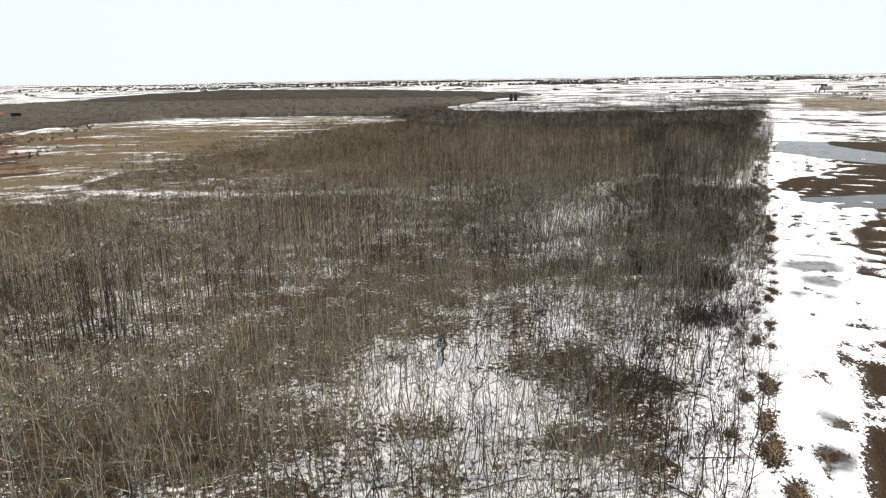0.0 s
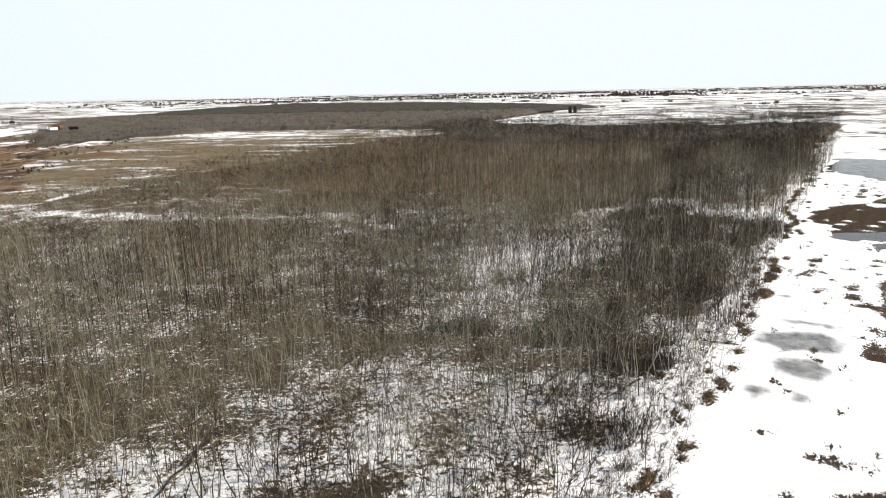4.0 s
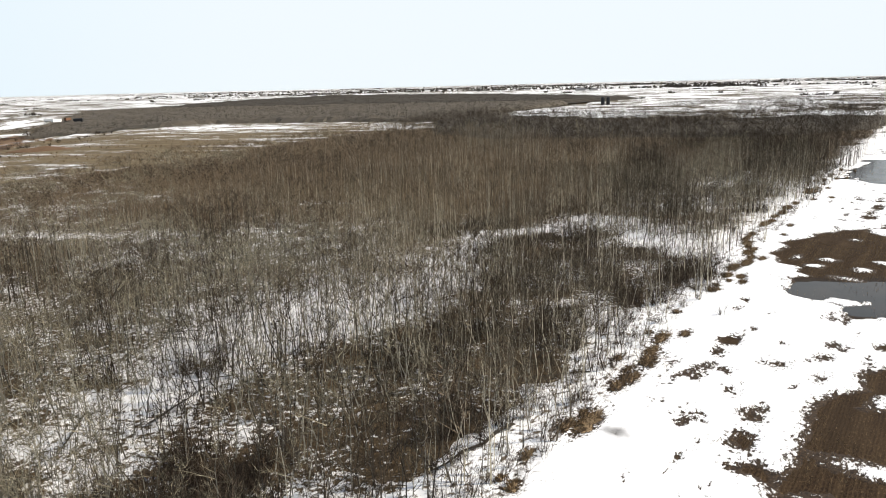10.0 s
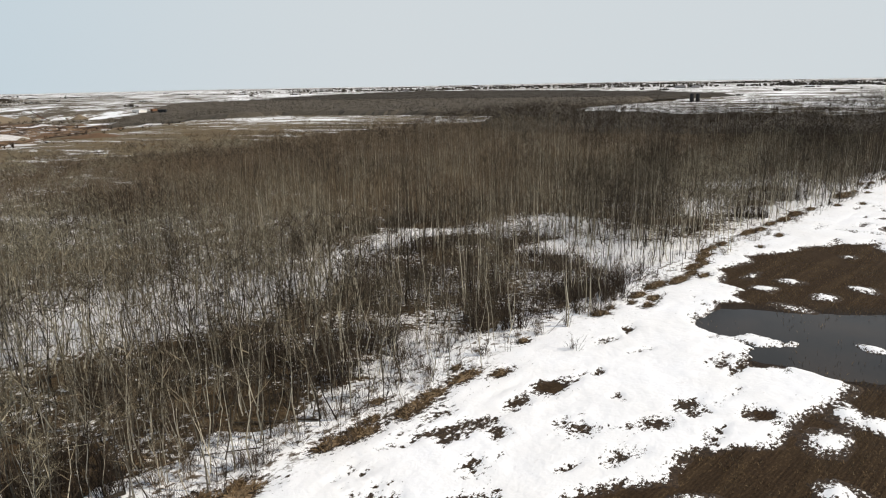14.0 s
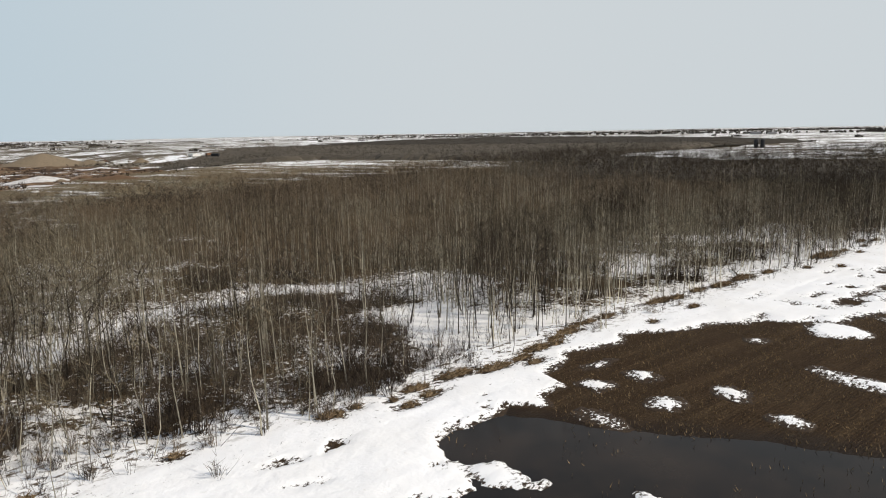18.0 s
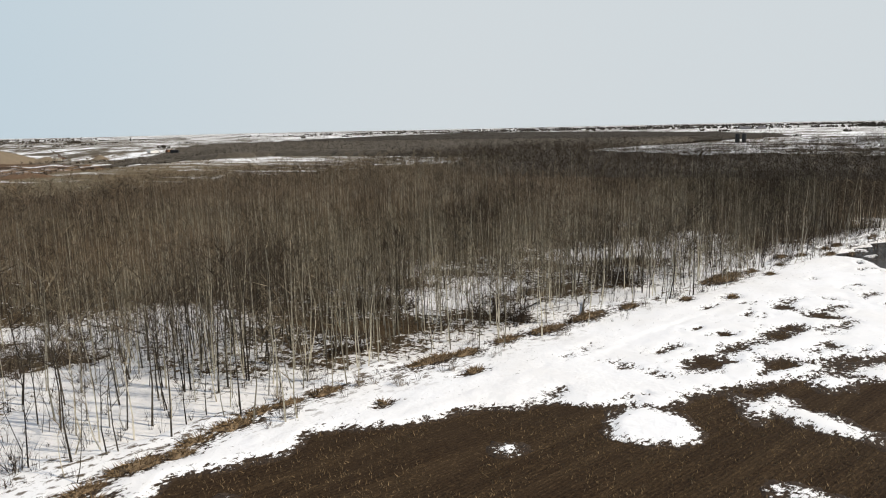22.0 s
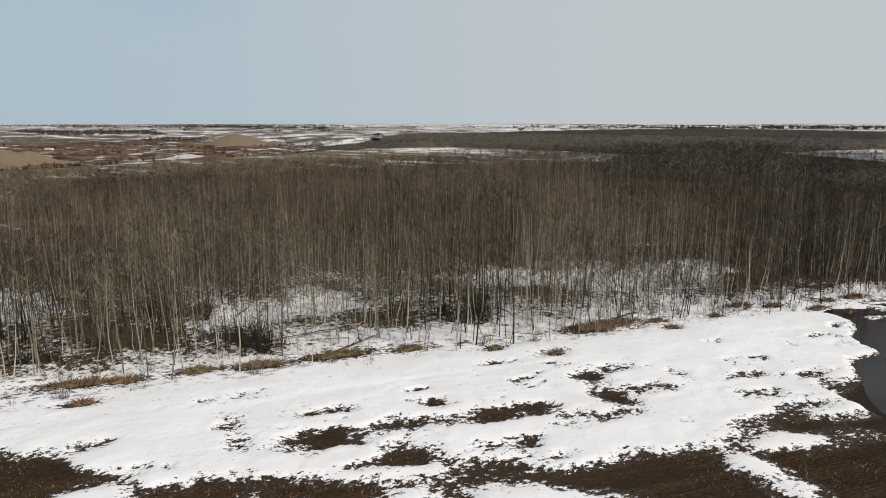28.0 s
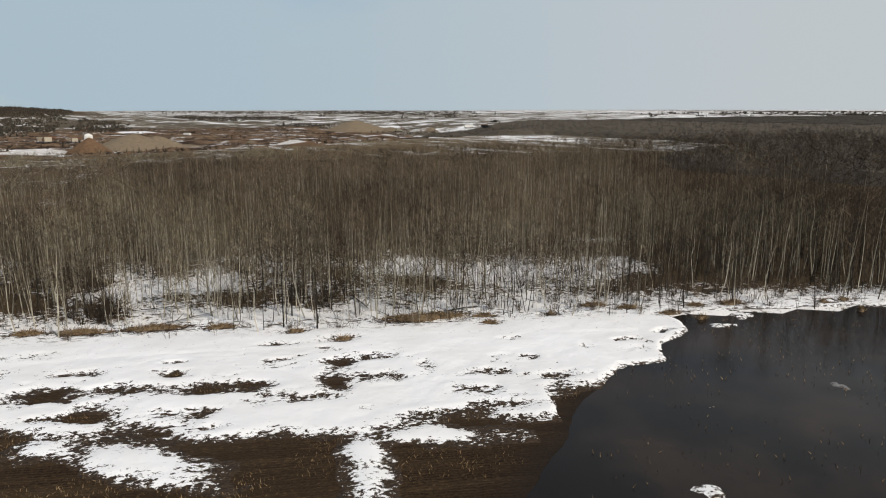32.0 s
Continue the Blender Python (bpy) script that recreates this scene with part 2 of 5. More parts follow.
def snow_material():
    m = Mat("old_snow", 0.6, 0.35)
    v = m.coords()
    big, fine = m.noise(v, 0.12, 4), m.noise(v, 2.2, 6, 0.6)
    c = m.mix(m.span(big, 0.35, 0.7), (0.86, 0.87, 0.89), (0.80, 0.80, 0.80))
    dirt = m.span(m.noise(v, 1.1, 8, 0.7), 0.62, 0.74)
    c = m.mix(m.math("MULTIPLY", dirt, 0.35), c, (0.42, 0.38, 0.33))
    wet = m.node("ShaderNodeAttribute")
    wet.attribute_name = "wet"
    c = m.mix(m.math("MULTIPLY", wet.outputs["Fac"], m.span(m.noise(v, 0.5, 5, 0.65), 0.3, 0.65, 0.72, 1.0)), c, (0.068, 0.062, 0.056))
    strew = m.node("ShaderNodeAttribute")
    strew.attribute_name = "strew"
    spots = m.span(m.noise(m.coords((0.7, 1.2, 1)), 1.4, 8, 0.7), 0.53, 0.58)
    c = m.mix(m.math("MULTIPLY", strew.outputs["Fac"], spots), c, (0.10, 0.075, 0.05))
    # towards its rim the snow breaks up into crumbs, and the soil shows between them
    rim = m.node("ShaderNodeAttribute")
    rim.attribute_name = "rim"
    crumbs = m.noise(m.coords((0.85, 1.3, 1)), 2.3, 9, 0.74)
    left = m.math("ADD", rim.outputs["Fac"], m.span(crumbs, 0.25, 0.75, -1.6, 1.4))
    mask = m.span(left, 0.0, 0.10, soft=True)
    soil = m.mix(m.span(m.noise(v, 5.0, 6, 0.75), 0.4, 0.62), (0.010, 0.006, 0.004), (0.05, 0.031, 0.0165))
    soil = m.mix(m.span(m.noise(m.coords((0.6, 1.5, 1)), 4.5, 7, 0.8), 0.54, 0.62, 0, 0.4), soil, (0.14, 0.094, 0.048))
    c = m.mix(mask, soil, c)
    m.color(c)
    m.rough(m.math("MULTIPLY", m.span(wet.outputs["Fac"], 0, 1, 1.0, 0.42), m.span(mask, 0, 1, 1.0, 0.6)))
    bumps = m.math("ADD", m.noise(v, 0.7, 4), m.math("MULTIPLY", fine, 0.5))
    m.bump(m.math("ADD", bumps, m.math("MULTIPLY", mask, 0.6)), 0.42, 0.24)
    return m.m


def soil_material():
    m = Mat("stubble_soil", 0.95, 0.08)
    v = m.coords()
    rows = m.node("ShaderNodeTexWave", Scale=1.05, Distortion=3.0, Detail=3.0)
    rows.wave_type, rows.bands_direction = "BANDS", "Y"
    rows.inputs["Detail Scale"].default_value = 0.6
    m.link(v, rows.inputs["Vector"])
    long = m.coords((0.05, 1, 1))
    streak = m.noise(long, 0.9, 4)
    clod, big = m.noise(v, 5.0, 6, 0.7), m.noise(v, 0.09, 3)
    c = m.mix(m.span(clod, 0.35, 0.65), (0.009, 0.0055, 0.0036), (0.043, 0.026, 0.0138))
    c = m.mix(m.math("MULTIPLY", m.span(streak, 0.45, 0.7), 0.5), c, (0.075, 0.05, 0.027))
    c = m.mix(m.math("MULTIPLY", m.span(rows.outputs["Fac"], 0.55, 1.0), 0.2), c, (0.09, 0.06, 0.032))
    c = m.mix(m.span(big, 0.4, 0.62, 0, 0.55), c, (0.036, 0.024, 0.014))
    straw = m.span(m.noise(m.coords((0.6, 1.5, 1)), 4.5, 7, 0.8), 0.54, 0.62)
    c = m.mix(m.math("MULTIPLY", straw, m.span(streak, 0.35, 0.6, 0.15, 0.7)), c, (0.14, 0.094, 0.048))
    damp = m.node("ShaderNodeAttribute")
    damp.attribute_name = "wet"
    c = m.mix(m.math("MULTIPLY", damp.outputs["Fac"], 0.8), c, (0.012, 0.008, 0.006))
    m.color(c)
    m.rough(m.span(damp.outputs["Fac"], 0, 1, 0.95, 0.55))
    m.bump(m.math("ADD", m.math("MULTIPLY", rows.outputs["Fac"], 0.15), clod), 0.8, 0.12)
    return m.m


def water_material():
    m = Mat("melt_water", 0.08, 0.2)
    v = m.coords()
    m.color(m.mix(m.span(m.noise(v, 0.12, 4), 0.42, 0.66), (0.009, 0.007, 0.006), (0.026, 0.018, 0.013)))
    m.p.inputs["IOR"].default_value = 1.33
    m.rough(m.span(m.noise(v, 0.25, 3), 0.3, 0.7, 0.07, 0.2))
    m.bump(m.noise(m.coords((0.6, 1.6, 1)), 2.5, 3), 0.12, 0.02)
    return m.m


def ground_material():
    """One ground for forest floor, meadow, gravel pit and farmland; three masks say where each lies, a fourth how much snow."""
    m = Mat("open_ground", 0.92, 0.05)
    v = m.coords()
    zone = m.node("ShaderNodeAttribute")
    zone.attribute_name = "zone"
    parts = m.node("ShaderNodeSeparateColor")
    m.link(zone.outputs["Color"], parts.inputs["Color"])
    forest, meadow, pit, snowy = parts.outputs["Red"], parts.outputs["Green"], parts.outputs["Blue"], zone.outputs["Alpha"]
    fine, mid, big = m.noise(v, 1.3, 8, 0.68), m.noise(v, 0.16, 5), m.noise(v, 0.012, 4)
    wide = m.noise(m.coords((1, 1, 1), turn=0.44), 0.010, 9, 0.72)
    litter = m.mix(m.span(m.noise(v, 3.8, 6, 0.75), 0.38, 0.62), (0.026, 0.019, 0.012), (0.125, 0.088, 0.05))
    litter = m.mix(m.span(mid, 0.5, 0.75, 0, 0.4), litter, (0.115, 0.085, 0.05))
    farm = m.mix(m.span(wide, 0.4, 0.6), (0.085, 0.07, 0.05), (0.15, 0.125, 0.088))
    farm = m.mix(m.span(big, 0.55, 0.7, 0, 0.6), farm, (0.07, 0.06, 0.05))
    tilled = m.node("ShaderNodeAttribute")
    tilled.attribute_name = "tilled"
    earth = m.mix(m.span(fine, 0.4, 0.62), (0.018, 0.012, 0.0075), (0.07, 0.047, 0.026))
    farm = m.mix(tilled.outputs["Fac"], farm, earth)
    band = m.noise(m.coords((0.35, 1, 1)), 0.11, 7, 0.7)
    grass = m.mix(m.span(mid, 0.35, 0.7), (0.155, 0.12, 0.072), (0.10, 0.077, 0.047))
    grass = m.mix(m.span(band, 0.5, 0.66), grass, (0.07, 0.053, 0.034))
    gravel = m.mix(m.span(mid, 0.3, 0.7), (0.225, 0.15, 0.09), (0.105, 0.066, 0.04))
    gravel = m.mix(m.span(m.noise(v, 0.06, 7, 0.7), 0.48, 0.54), gravel, (0.042, 0.027, 0.017))
    gravel = m.mix(m.span(m.noise(v, 0.011, 4, 0.6), 0.52, 0.64, 0, 0.6), gravel, (0.06, 0.04, 0.026))
    c = m.mix(forest, farm, litter)
    c = m.mix(meadow, c, grass)
    c = m.mix(pit, c, gravel)
    patch = m.math("ADD", m.math("MULTIPLY", fine, 0.5), m.math("MULTIPLY", mid, 0.28))
    patch = m.math("ADD", patch, m.math("MULTIPLY", big, 0.22))
    # twigs, bark and tufts break the snow up under the trees
    crumbs = m.math("MULTIPLY", m.span(m.noise(m.coords((1, 1, 1), turn=0.7), 3.2, 7, 0.75), 0, 1, -0.5, 0.5), 0.34)
    patch = m.math("ADD", patch, m.math("MULTIPLY", forest, crumbs))
    open_land = m.math("SUBTRACT", 1.0, m.math("MAXIMUM", forest, m.math("MAXIMUM", meadow, pit)))
    drift = m.math("ADD", m.math("MULTIPLY", m.span(wide, 0, 1, -0.5, 0.5), 0.8), m.math("MULTIPLY", m.span(m.noise(v, 0.03, 6, 0.7), 0, 1, -0.5, 0.5), 0.5))
    snowy = m.math("ADD", snowy, m.math("MULTIPLY", open_land, drift))
    fleck = m.span(m.noise(m.coords((0.5, 1, 1)), 0.05, 7, 0.7), 0, 1, -0.38, 0.38)
    snowy = m.math("ADD", snowy, m.math("MULTIPLY", pit, fleck))
    cover = m.math("SUBTRACT", m.math("ADD", patch, snowy), 1.0)
    mask = m.span(cover, -0.012, 0.02, soft=True)
    # under the trees the snow is strewn with bark, seeds and twigs
    clean = m.mix(m.span(fine, 0.3, 0.7), (0.80, 0.81, 0.83), (0.84, 0.85, 0.86))
    strewn = m.mix(m.span(m.noise(v, 4.5, 6, 0.7), 0.35, 0.62), (0.81, 0.81, 0.82), (0.66, 0.64, 0.61))
    white = m.mix(m.math("MULTIPLY", forest, m.span(mid, 0.3, 0.6, 1.0, 0.7)), clean, strewn)
    m.color(m.mix(mask, c, white))
    m.bump(m.math("ADD", m.math("MULTIPLY", mask, 0.7), fine), 0.8, 0.12)
    return m.m


SNOW, SOIL, WATER, GROUND = snow_material(), soil_material(), water_material(), ground_material()
GRAVEL = plain("gravel_heap", (0.215, 0.172, 0.122), (0.145, 0.115, 0.08), 0.5, 0.95, 0.1, 0.2)
TOPSOIL = plain("earth_heap", (0.175, 0.108, 0.064), (0.09, 0.056, 0.034), 0.6, 0.95, 0.1, 0.25)
SOD = plain("matted_grass", (0.29, 0.212, 0.13), (0.125, 0.09, 0.056), 1.6, 0.95, 0.1, 0.15)
STEEL_DARK = plain("dark_steel", (0.018, 0.018, 0.02), (0.035, 0.034, 0.034), 0.7, 0.55, 0.4, 0.0, 0.3)
STEEL_PALE = plain("pale_steel", (0.50, 0.46, 0.38), (0.34, 0.29, 0.22), 1.2, 0.6, 0.4, 0.0, 0.2)
PAINT_WHITE = plain("white_paint", (0.80, 0.80, 0.78), (0.66, 0.65, 0.62), 0.8, 0.5, 0.4)
RUST = plain("rusty_steel", (0.20, 0.10, 0.055), (0.10, 0.06, 0.04), 1.5, 0.8, 0.2)
ROOF = plain("grey_roofing", (0.10, 0.10, 0.11), (0.16, 0.155, 0.15), 1.0, 0.7, 0.2)
WALL = plain("farm_siding", (0.38, 0.36, 0.34), (0.28, 0.26, 0.25), 0.7, 0.7, 0.2)
GLASS = plain("dark_glass", (0.02, 0.023, 0.028), (0.03, 0.033, 0.036), 1.0, 0.1, 0.5)


# ---- mesh helpers ----
def mesh_of(name, verts, faces, mats, index=None, smooth=False):
    """A mesh from arrays: faces are rows of three or of four corners."""
    me = bpy.data.meshes.new(name)
    verts, faces = np.asarray(verts, np.float32), np.asarray(faces, np.int32)
    n, k = faces.shape
    me.vertices.add(len(verts))
    me.vertices.foreach_set("co", verts.ravel())
    me.loops.add(n * k)
    me.loops.foreach_set("vertex_index", faces.ravel())
    me.polygons.add(n)
    me.polygons.foreach_set("loop_start", np.arange(0, n * k, k, dtype=np.int32))
    if index is not None:
        me.polygons.foreach_set("material_index", np.asarray(index, np.int32))
    me.polygons.foreach_set("use_smooth", np.full(n, smooth))
    for m in mats:
        me.materials.append(m)
    me.update(calc_edges=True)
    me.validate()
    return me


def grid_faces(nx, ny):
    a = (np.arange(nx - 1)[:, None] * ny + np.arange(ny - 1)[None, :]).ravel()
    return np.stack([a, a + ny, a + ny + 1, a + 1], 1)


def part(name, bm, material, parent, label=""):
    """Links a bmesh as one mesh object under a thing."""
    me = bpy.data.meshes.new(name)
    bm.to_mesh(me)
    bm.free()
    me.materials.append(material)
    ob = new(name, me)
    ob.parent = parent
    return tagged(ob, label)


class Wood:
    """Collects stems, limbs and twigs as slender tapering pieces, to be joined into one mesh."""

    def __init__(self):
        self.v, self.f, self.i, self.n = [], [], [], 0

    def _basis(self, d):
        d = d / (np.linalg.norm(d, axis=-1, keepdims=True) + 1e-9)
        ref = np.where(np.abs(d[..., 2:3]) > 0.9, np.array([1.0, 0, 0]), np.array([0, 0, 1.0]))
        a = np.cross(d, ref)
        a /= np.linalg.norm(a, axis=-1, keepdims=True) + 1e-9
        return a, np.cross(d, a)

    def spikes(self, p0, p1, r, slot=0):
        """Three-sided tapering pieces from p0 to a point p1."""
        n = len(p0)
        a, b = self._basis(p1 - p0)
        r = np.broadcast_to(np.asarray(r, float), (n,))[:, None]
        ring = [p0 + r * (math.cos(q) * a + math.sin(q) * b) for q in (0.3, 2.39, 4.49)]
        v = np.stack(ring + [p1], 1).reshape(-1, 3)
        base = self.n + 4 * np.arange(n)[:, None]
        f = (base[:, None, :] + np.array([[0, 1, 3], [1, 2, 3], [2, 0, 3]])[None]).reshape(-1, 3)
        self.v.append(v), self.f.append(f), self.i.append(np.full(len(f), slot))
        self.n += len(v)

    def slivers(self, p0, p1, r, slot=0):
        """The finest twigs: a narrow blade each, turned at random."""
        n = len(p0)
        a, b = self._basis(p1 - p0)
        q = rng.uniform(0, 2 * math.pi, (n, 1))
        side = (np.cos(q) * a + np.sin(q) * b) * np.broadcast_to(np.asarray(r, float), (n,))[:, None]
        self.v.append(np.stack([p0 - side, p0 + side, p1], 1).reshape(-1, 3))
        self.f.append(self.n + np.arange(3 * n).reshape(-1, 3)), self.i.append(np.full(n, slot))
        self.n += 3 * n

    def stems(self, nodes, radii, slot=0):
        """Three-sided bent tubes through nodes (n, k, 3)."""
        n, k, _ = nodes.shape
        q = np.array([0.0, 2.094, 4.189])
        off = np.stack([np.cos(q), np.sin(q), 0 * q], 1)
        v = (nodes[:, :, None, :] + radii[:, :, None, None] * off[None, None]).reshape(-1, 3)
        base = self.n + (np.arange(n)[:, None] * k + np.arange(k - 1)[None, :]).reshape(-1, 1) * 3
        quad = []
        for c in range(3):
            e = (c + 1) % 3
            quad += [[c, e, 3 + c], [e, 3 + e, 3 + c]]
        f = (base[:, None, :] + np.array(quad)[None]).reshape(-1, 3)
        self.v.append(v), self.f.append(f), self.i.append(np.full(len(f), slot))
        self.n += len(v)

    def mesh(self, name, mats):
        return mesh_of(name, np.concatenate(self.v), np.concatenate(self.f), mats, np.concatenate(self.i))


def grow(wood_trunk, wood_crown, base, height, limbs, twigs, girth=1.0, slots=(0, 1), lean=0.05, nodes=4, fat=1.0, r=None, low=0.45, fine=True, spread=1.0, fork=0.0, flat=0.0, crook=0.02):
    """Bare broadleaved trees: a slender bent trunk, rising limbs in the upper part and many fine twigs on the limbs."""
    r = r or rng
    n = len(base)
    h = height[:, None]
    t = np.linspace(0, 1, nodes)
    tilt = r.normal(0, 1, (n, 1, 2)) * np.broadcast_to(lean, (n,))[:, None, None]
    wander = np.cumsum(r.normal(0, 1, (n, nodes, 2)), 1) * np.broadcast_to(crook, (n,))[:, None, None]
    wander[:, 0] = 0
    xy = (tilt * t[None, :, None] + wander) * height[:, None, None]
    spine = np.concatenate([base[:, None, :2] + xy, base[:, None, 2:] + (t[None, :, None] * height[:, None, None])], 2)
    spine[:, 0, 2] -= 0.15
    r0 = (0.0046 * height + 0.006) * girth * r.uniform(0.65, 1.35, n)
    radii = r0[:, None] * (1 - 0.94 * t[None] ** 0.75)
    if nodes > 2:
        wood_trunk.stems(spine, radii, slots[0])
    else:
        wood_trunk.spikes(spine[:, 0], spine[:, 1], radii[:, 0], slots[0])

    def on_spine(u):
        k = np.clip(u * (nodes - 1), 0, nodes - 1.001)
        i = k.astype(int)
        f = (k - i)[..., None]
        rows = np.arange(n)[:, None]
        return spine[rows, i] * (1 - f) + spine[rows, i + 1] * f

    u = low + (0.97 - low) * r.uniform(0, 1, (n, limbs)) ** 0.7
    p0 = on_spine(u)
    az = r.uniform(0, 2 * math.pi, (n, limbs))
    rise = r.uniform(0.45, 1.15, (n, limbs)) - flat
    long = spread * h * r.uniform(0.1, 0.24, (n, limbs)) * (1.5 - 0.9 * u)
    if fork:
        # here and there a limb as strong as the trunk
        long = np.where((np.arange(limbs)[None] == 0) & (r.uniform(0, 1, (n, 1)) < fork), h * 0.36, long)
    d = np.stack([np.cos(az) * np.cos(rise), np.sin(az) * np.cos(rise), np.sin(rise)], 2)
    p1 = p0 + d * long[..., None]
    thick = np.repeat(r0 * 0.22, limbs) * np.sqrt(fat) + 0.007 * fat
    if fine:
        wood_crown.slivers(p0.reshape(-1, 3), p1.reshape(-1, 3), thick, slots[1])
    else:
        wood_crown.spikes(p0.reshape(-1, 3), p1.reshape(-1, 3), thick, slots[1])
    if twigs:
        g = r.uniform(0.15, 1.0, (n, limbs, twigs))[..., None]
        q0 = p0[:, :, None] * (1 - g) + p1[:, :, None] * g
        e = 0.8 * d[:, :, None] + r.normal(0, 0.6, (n, limbs, twigs, 3)) + np.array([0, 0, 0.45])
        e /= np.linalg.norm(e, axis=-1, keepdims=True)
        q1 = q0 + e * (long[..., None, None] * r.uniform(0.3, 0.75, (n, limbs, twigs, 1)))
        wood_crown.slivers(q0.reshape(-1, 3), q1.reshape(-1, 3), 0.0075 * fat, slots[1])


def bush(wood, base, height, stems, slot=0, spread=0.5, thick=0.016, twigs=2, r=None, fine=False):
    """Shrubs of many stems that fan out from the ground."""
    r = r or rng
    n = len(base)
    az = r.uniform(0, 2 * math.pi, (n, stems))
    out = np.abs(r.normal(0, spread, (n, stems)))
    d = np.stack([np.cos(az) * out, np.sin(az) * out, np.ones((n, stems))], 2)
    d /= np.linalg.norm(d, axis=-1, keepdims=True)
    long = height[:, None] * r.uniform(0.5, 1.1, (n, stems))
    p0 = base[:, None] + np.stack([np.cos(az), np.sin(az), 0 * az], 2) * (0.12 * height[:, None] * r.uniform(0, 1, (n, stems)))[..., None]
    p0[..., 2] -= 0.08
    p1 = p0 + d * long[..., None]
    (wood.slivers if fine else wood.spikes)(p0.reshape(-1, 3), p1.reshape(-1, 3), thick, slot)
    if twigs:
        g = r.uniform(0.3, 0.9, (n, stems, twigs, 1))
        q0 = p0[:, :, None] * (1 - g) + p1[:, :, None] * g
        e = d[:, :, None] + r.normal(0, 0.45, (n, stems, twigs, 3))
        q1 = q0 + e * (long[..., None, None] * 0.35)
        wood.slivers(q0.reshape(-1, 3), q1.reshape(-1, 3), thick * 0.8, slot)


# ---- the field: snow band, thawed soil and melt water ----
BAND_S = [-60, -20, -5, 0, 4, 8, 16, 20, 22, 24.5, 28.5, 31, 35, 60, 63, 68, 71, 75, 80, 85, 89, 97, 102, 104.5, 107, 111, 114, 116.5, 120, 125.5, 130, 131, 131.6, 133.7, 134.9, 136.5, 138.2, 142.5, 144.5, 147, 149,
          151.5, 152.5, 156.5, 159.5, 162, 165, 168, 172, 174.5, 177.5, 180, 182.5, 184.7, 186, 188.5, 190, 193, 196, 200, 203.5, 207.5, 211, 213, 217, 221, 226.5, 230.5, 232, 236, 240, 240.5, 243, 245, 248, 253.5,
          254.5, 257, 259, 259.8, 265, 272, 283, 290, 320]
BAND_W = [5, 6, 6.7, 7.4, 7.4, 7.9, 8.4, 8.2, 10.5, 13, 10.8, 14, 22, 22, 12, 12.5, 14, 15, 15, 13.5, 14.5, 13.9, 14.1, 15.5, 17.3, 17, 18.6, 21, 20.8, 21.5, 22.3, 21.5, 13, 13, 8.6, 6, 5, 5.4, 4, 6.6, 4.4, 4.4, 1.3,
          0.4, -1.6, -0.8, 0.2, -1.4, 0.3, 2, 2.6, 3.2, 5.5, 6.3, 8.6, 11, 13, 12.4, 13.1, 15, 17, 17.3, 17.8, 18.6, 19, 18.6, 19.3, 18.3, 17, 19, 19.2, 15.8, 14.4, 13.8, 10.6, 9.3, 5.6, 3.6, 1.8, -3.4, -4, -4, -3.6, -2,
          2]
# thawed holes in the snow band: s, w, half length, half width, turn
HOLES = [(130.4, 14.8, 1.6, 1.9), (127, 12.3, 0.9, 0.5), (101.4, 2.5, 3.2, 1.0, 17), (104.6, 5.6, 0.9, 1.0), (113.6, 3.8, 1.3, 1.0), (109.4, 3.5, 1.0, 0.5), (109, 10, 1.1, 1.3), (112.8, 12.9, 2.8, 0.8, 24), (107.7, 14.1, 0.7, 0.5),
         (99.4, 7.5, 0.7, 0.6), (95.5, 10, 1.1, 0.7), (91.4, 5.6, 0.9, 0.6), (90, 10.5, 2.3, 0.9), (86, 12.6, 1.2, 1.8), (117.6, 13.8, 0.7, 0.4), (129.6, 14.3, 0.7, 1.6), (120, 18.7, 1.1, 1.3),
         (195.5, 0.4, 0.9, 0.4), (202, 4.8, 1.1, 0.6), (201.4, 9.8, 2.2, 1.3)]
HOLES_MORE = [(206.7, 9.3, 2.0, 0.8), (205.2, 13.8, 1.7, 1.2), (213.4, 10, 1.9, 1.4), (213.5, 14.6, 1.0, 0.5), (216.8, 9.6, 1.1, 0.8), (219.8, 13.2, 2.0, 0.6), (223.8, 10.4, 0.9, 1.5),
              (224, 6.2, 1.0, 0.8), (228, 4.9, 1.4, 0.7), (227.2, 9.3, 1.3, 0.5), (231.8, 8.2, 0.5, 0.8), (236.1, 9.8, 0.8, 0.4), (234.8, 13.7, 1.7, 0.8), (236.2, 16.8, 2.2, 0.9)]
HOLES_LAST = [(241.5, 11.5, 1.0, 0.5), (242, 14.6, 1.5, 1.2), (231.8, 17.8, 2.2, 0.8), (209.3, 17.2, 2.6, 0.7), (185.7, 5.4, 0.8, 0.6), (188.4, 10, 0.8, 0.7), (195.3, 6.5, 0.4, 1.0),
              (217.8, -0.2, 0.7, 0.3), (25, 9.5, 1.4, 0.7), (34, 11.5, 0.7, 2.0), (20.5, 7.5, 2.2, 0.6), (2, 5, 1.2, 0.9), (-5.5, 4, 1.2, 1.0), (103.2, 0.4, 1.0, 0.4), (75, 13.5, 1.4, 0.9), (210, 6.4, 0.7, 0.4)]
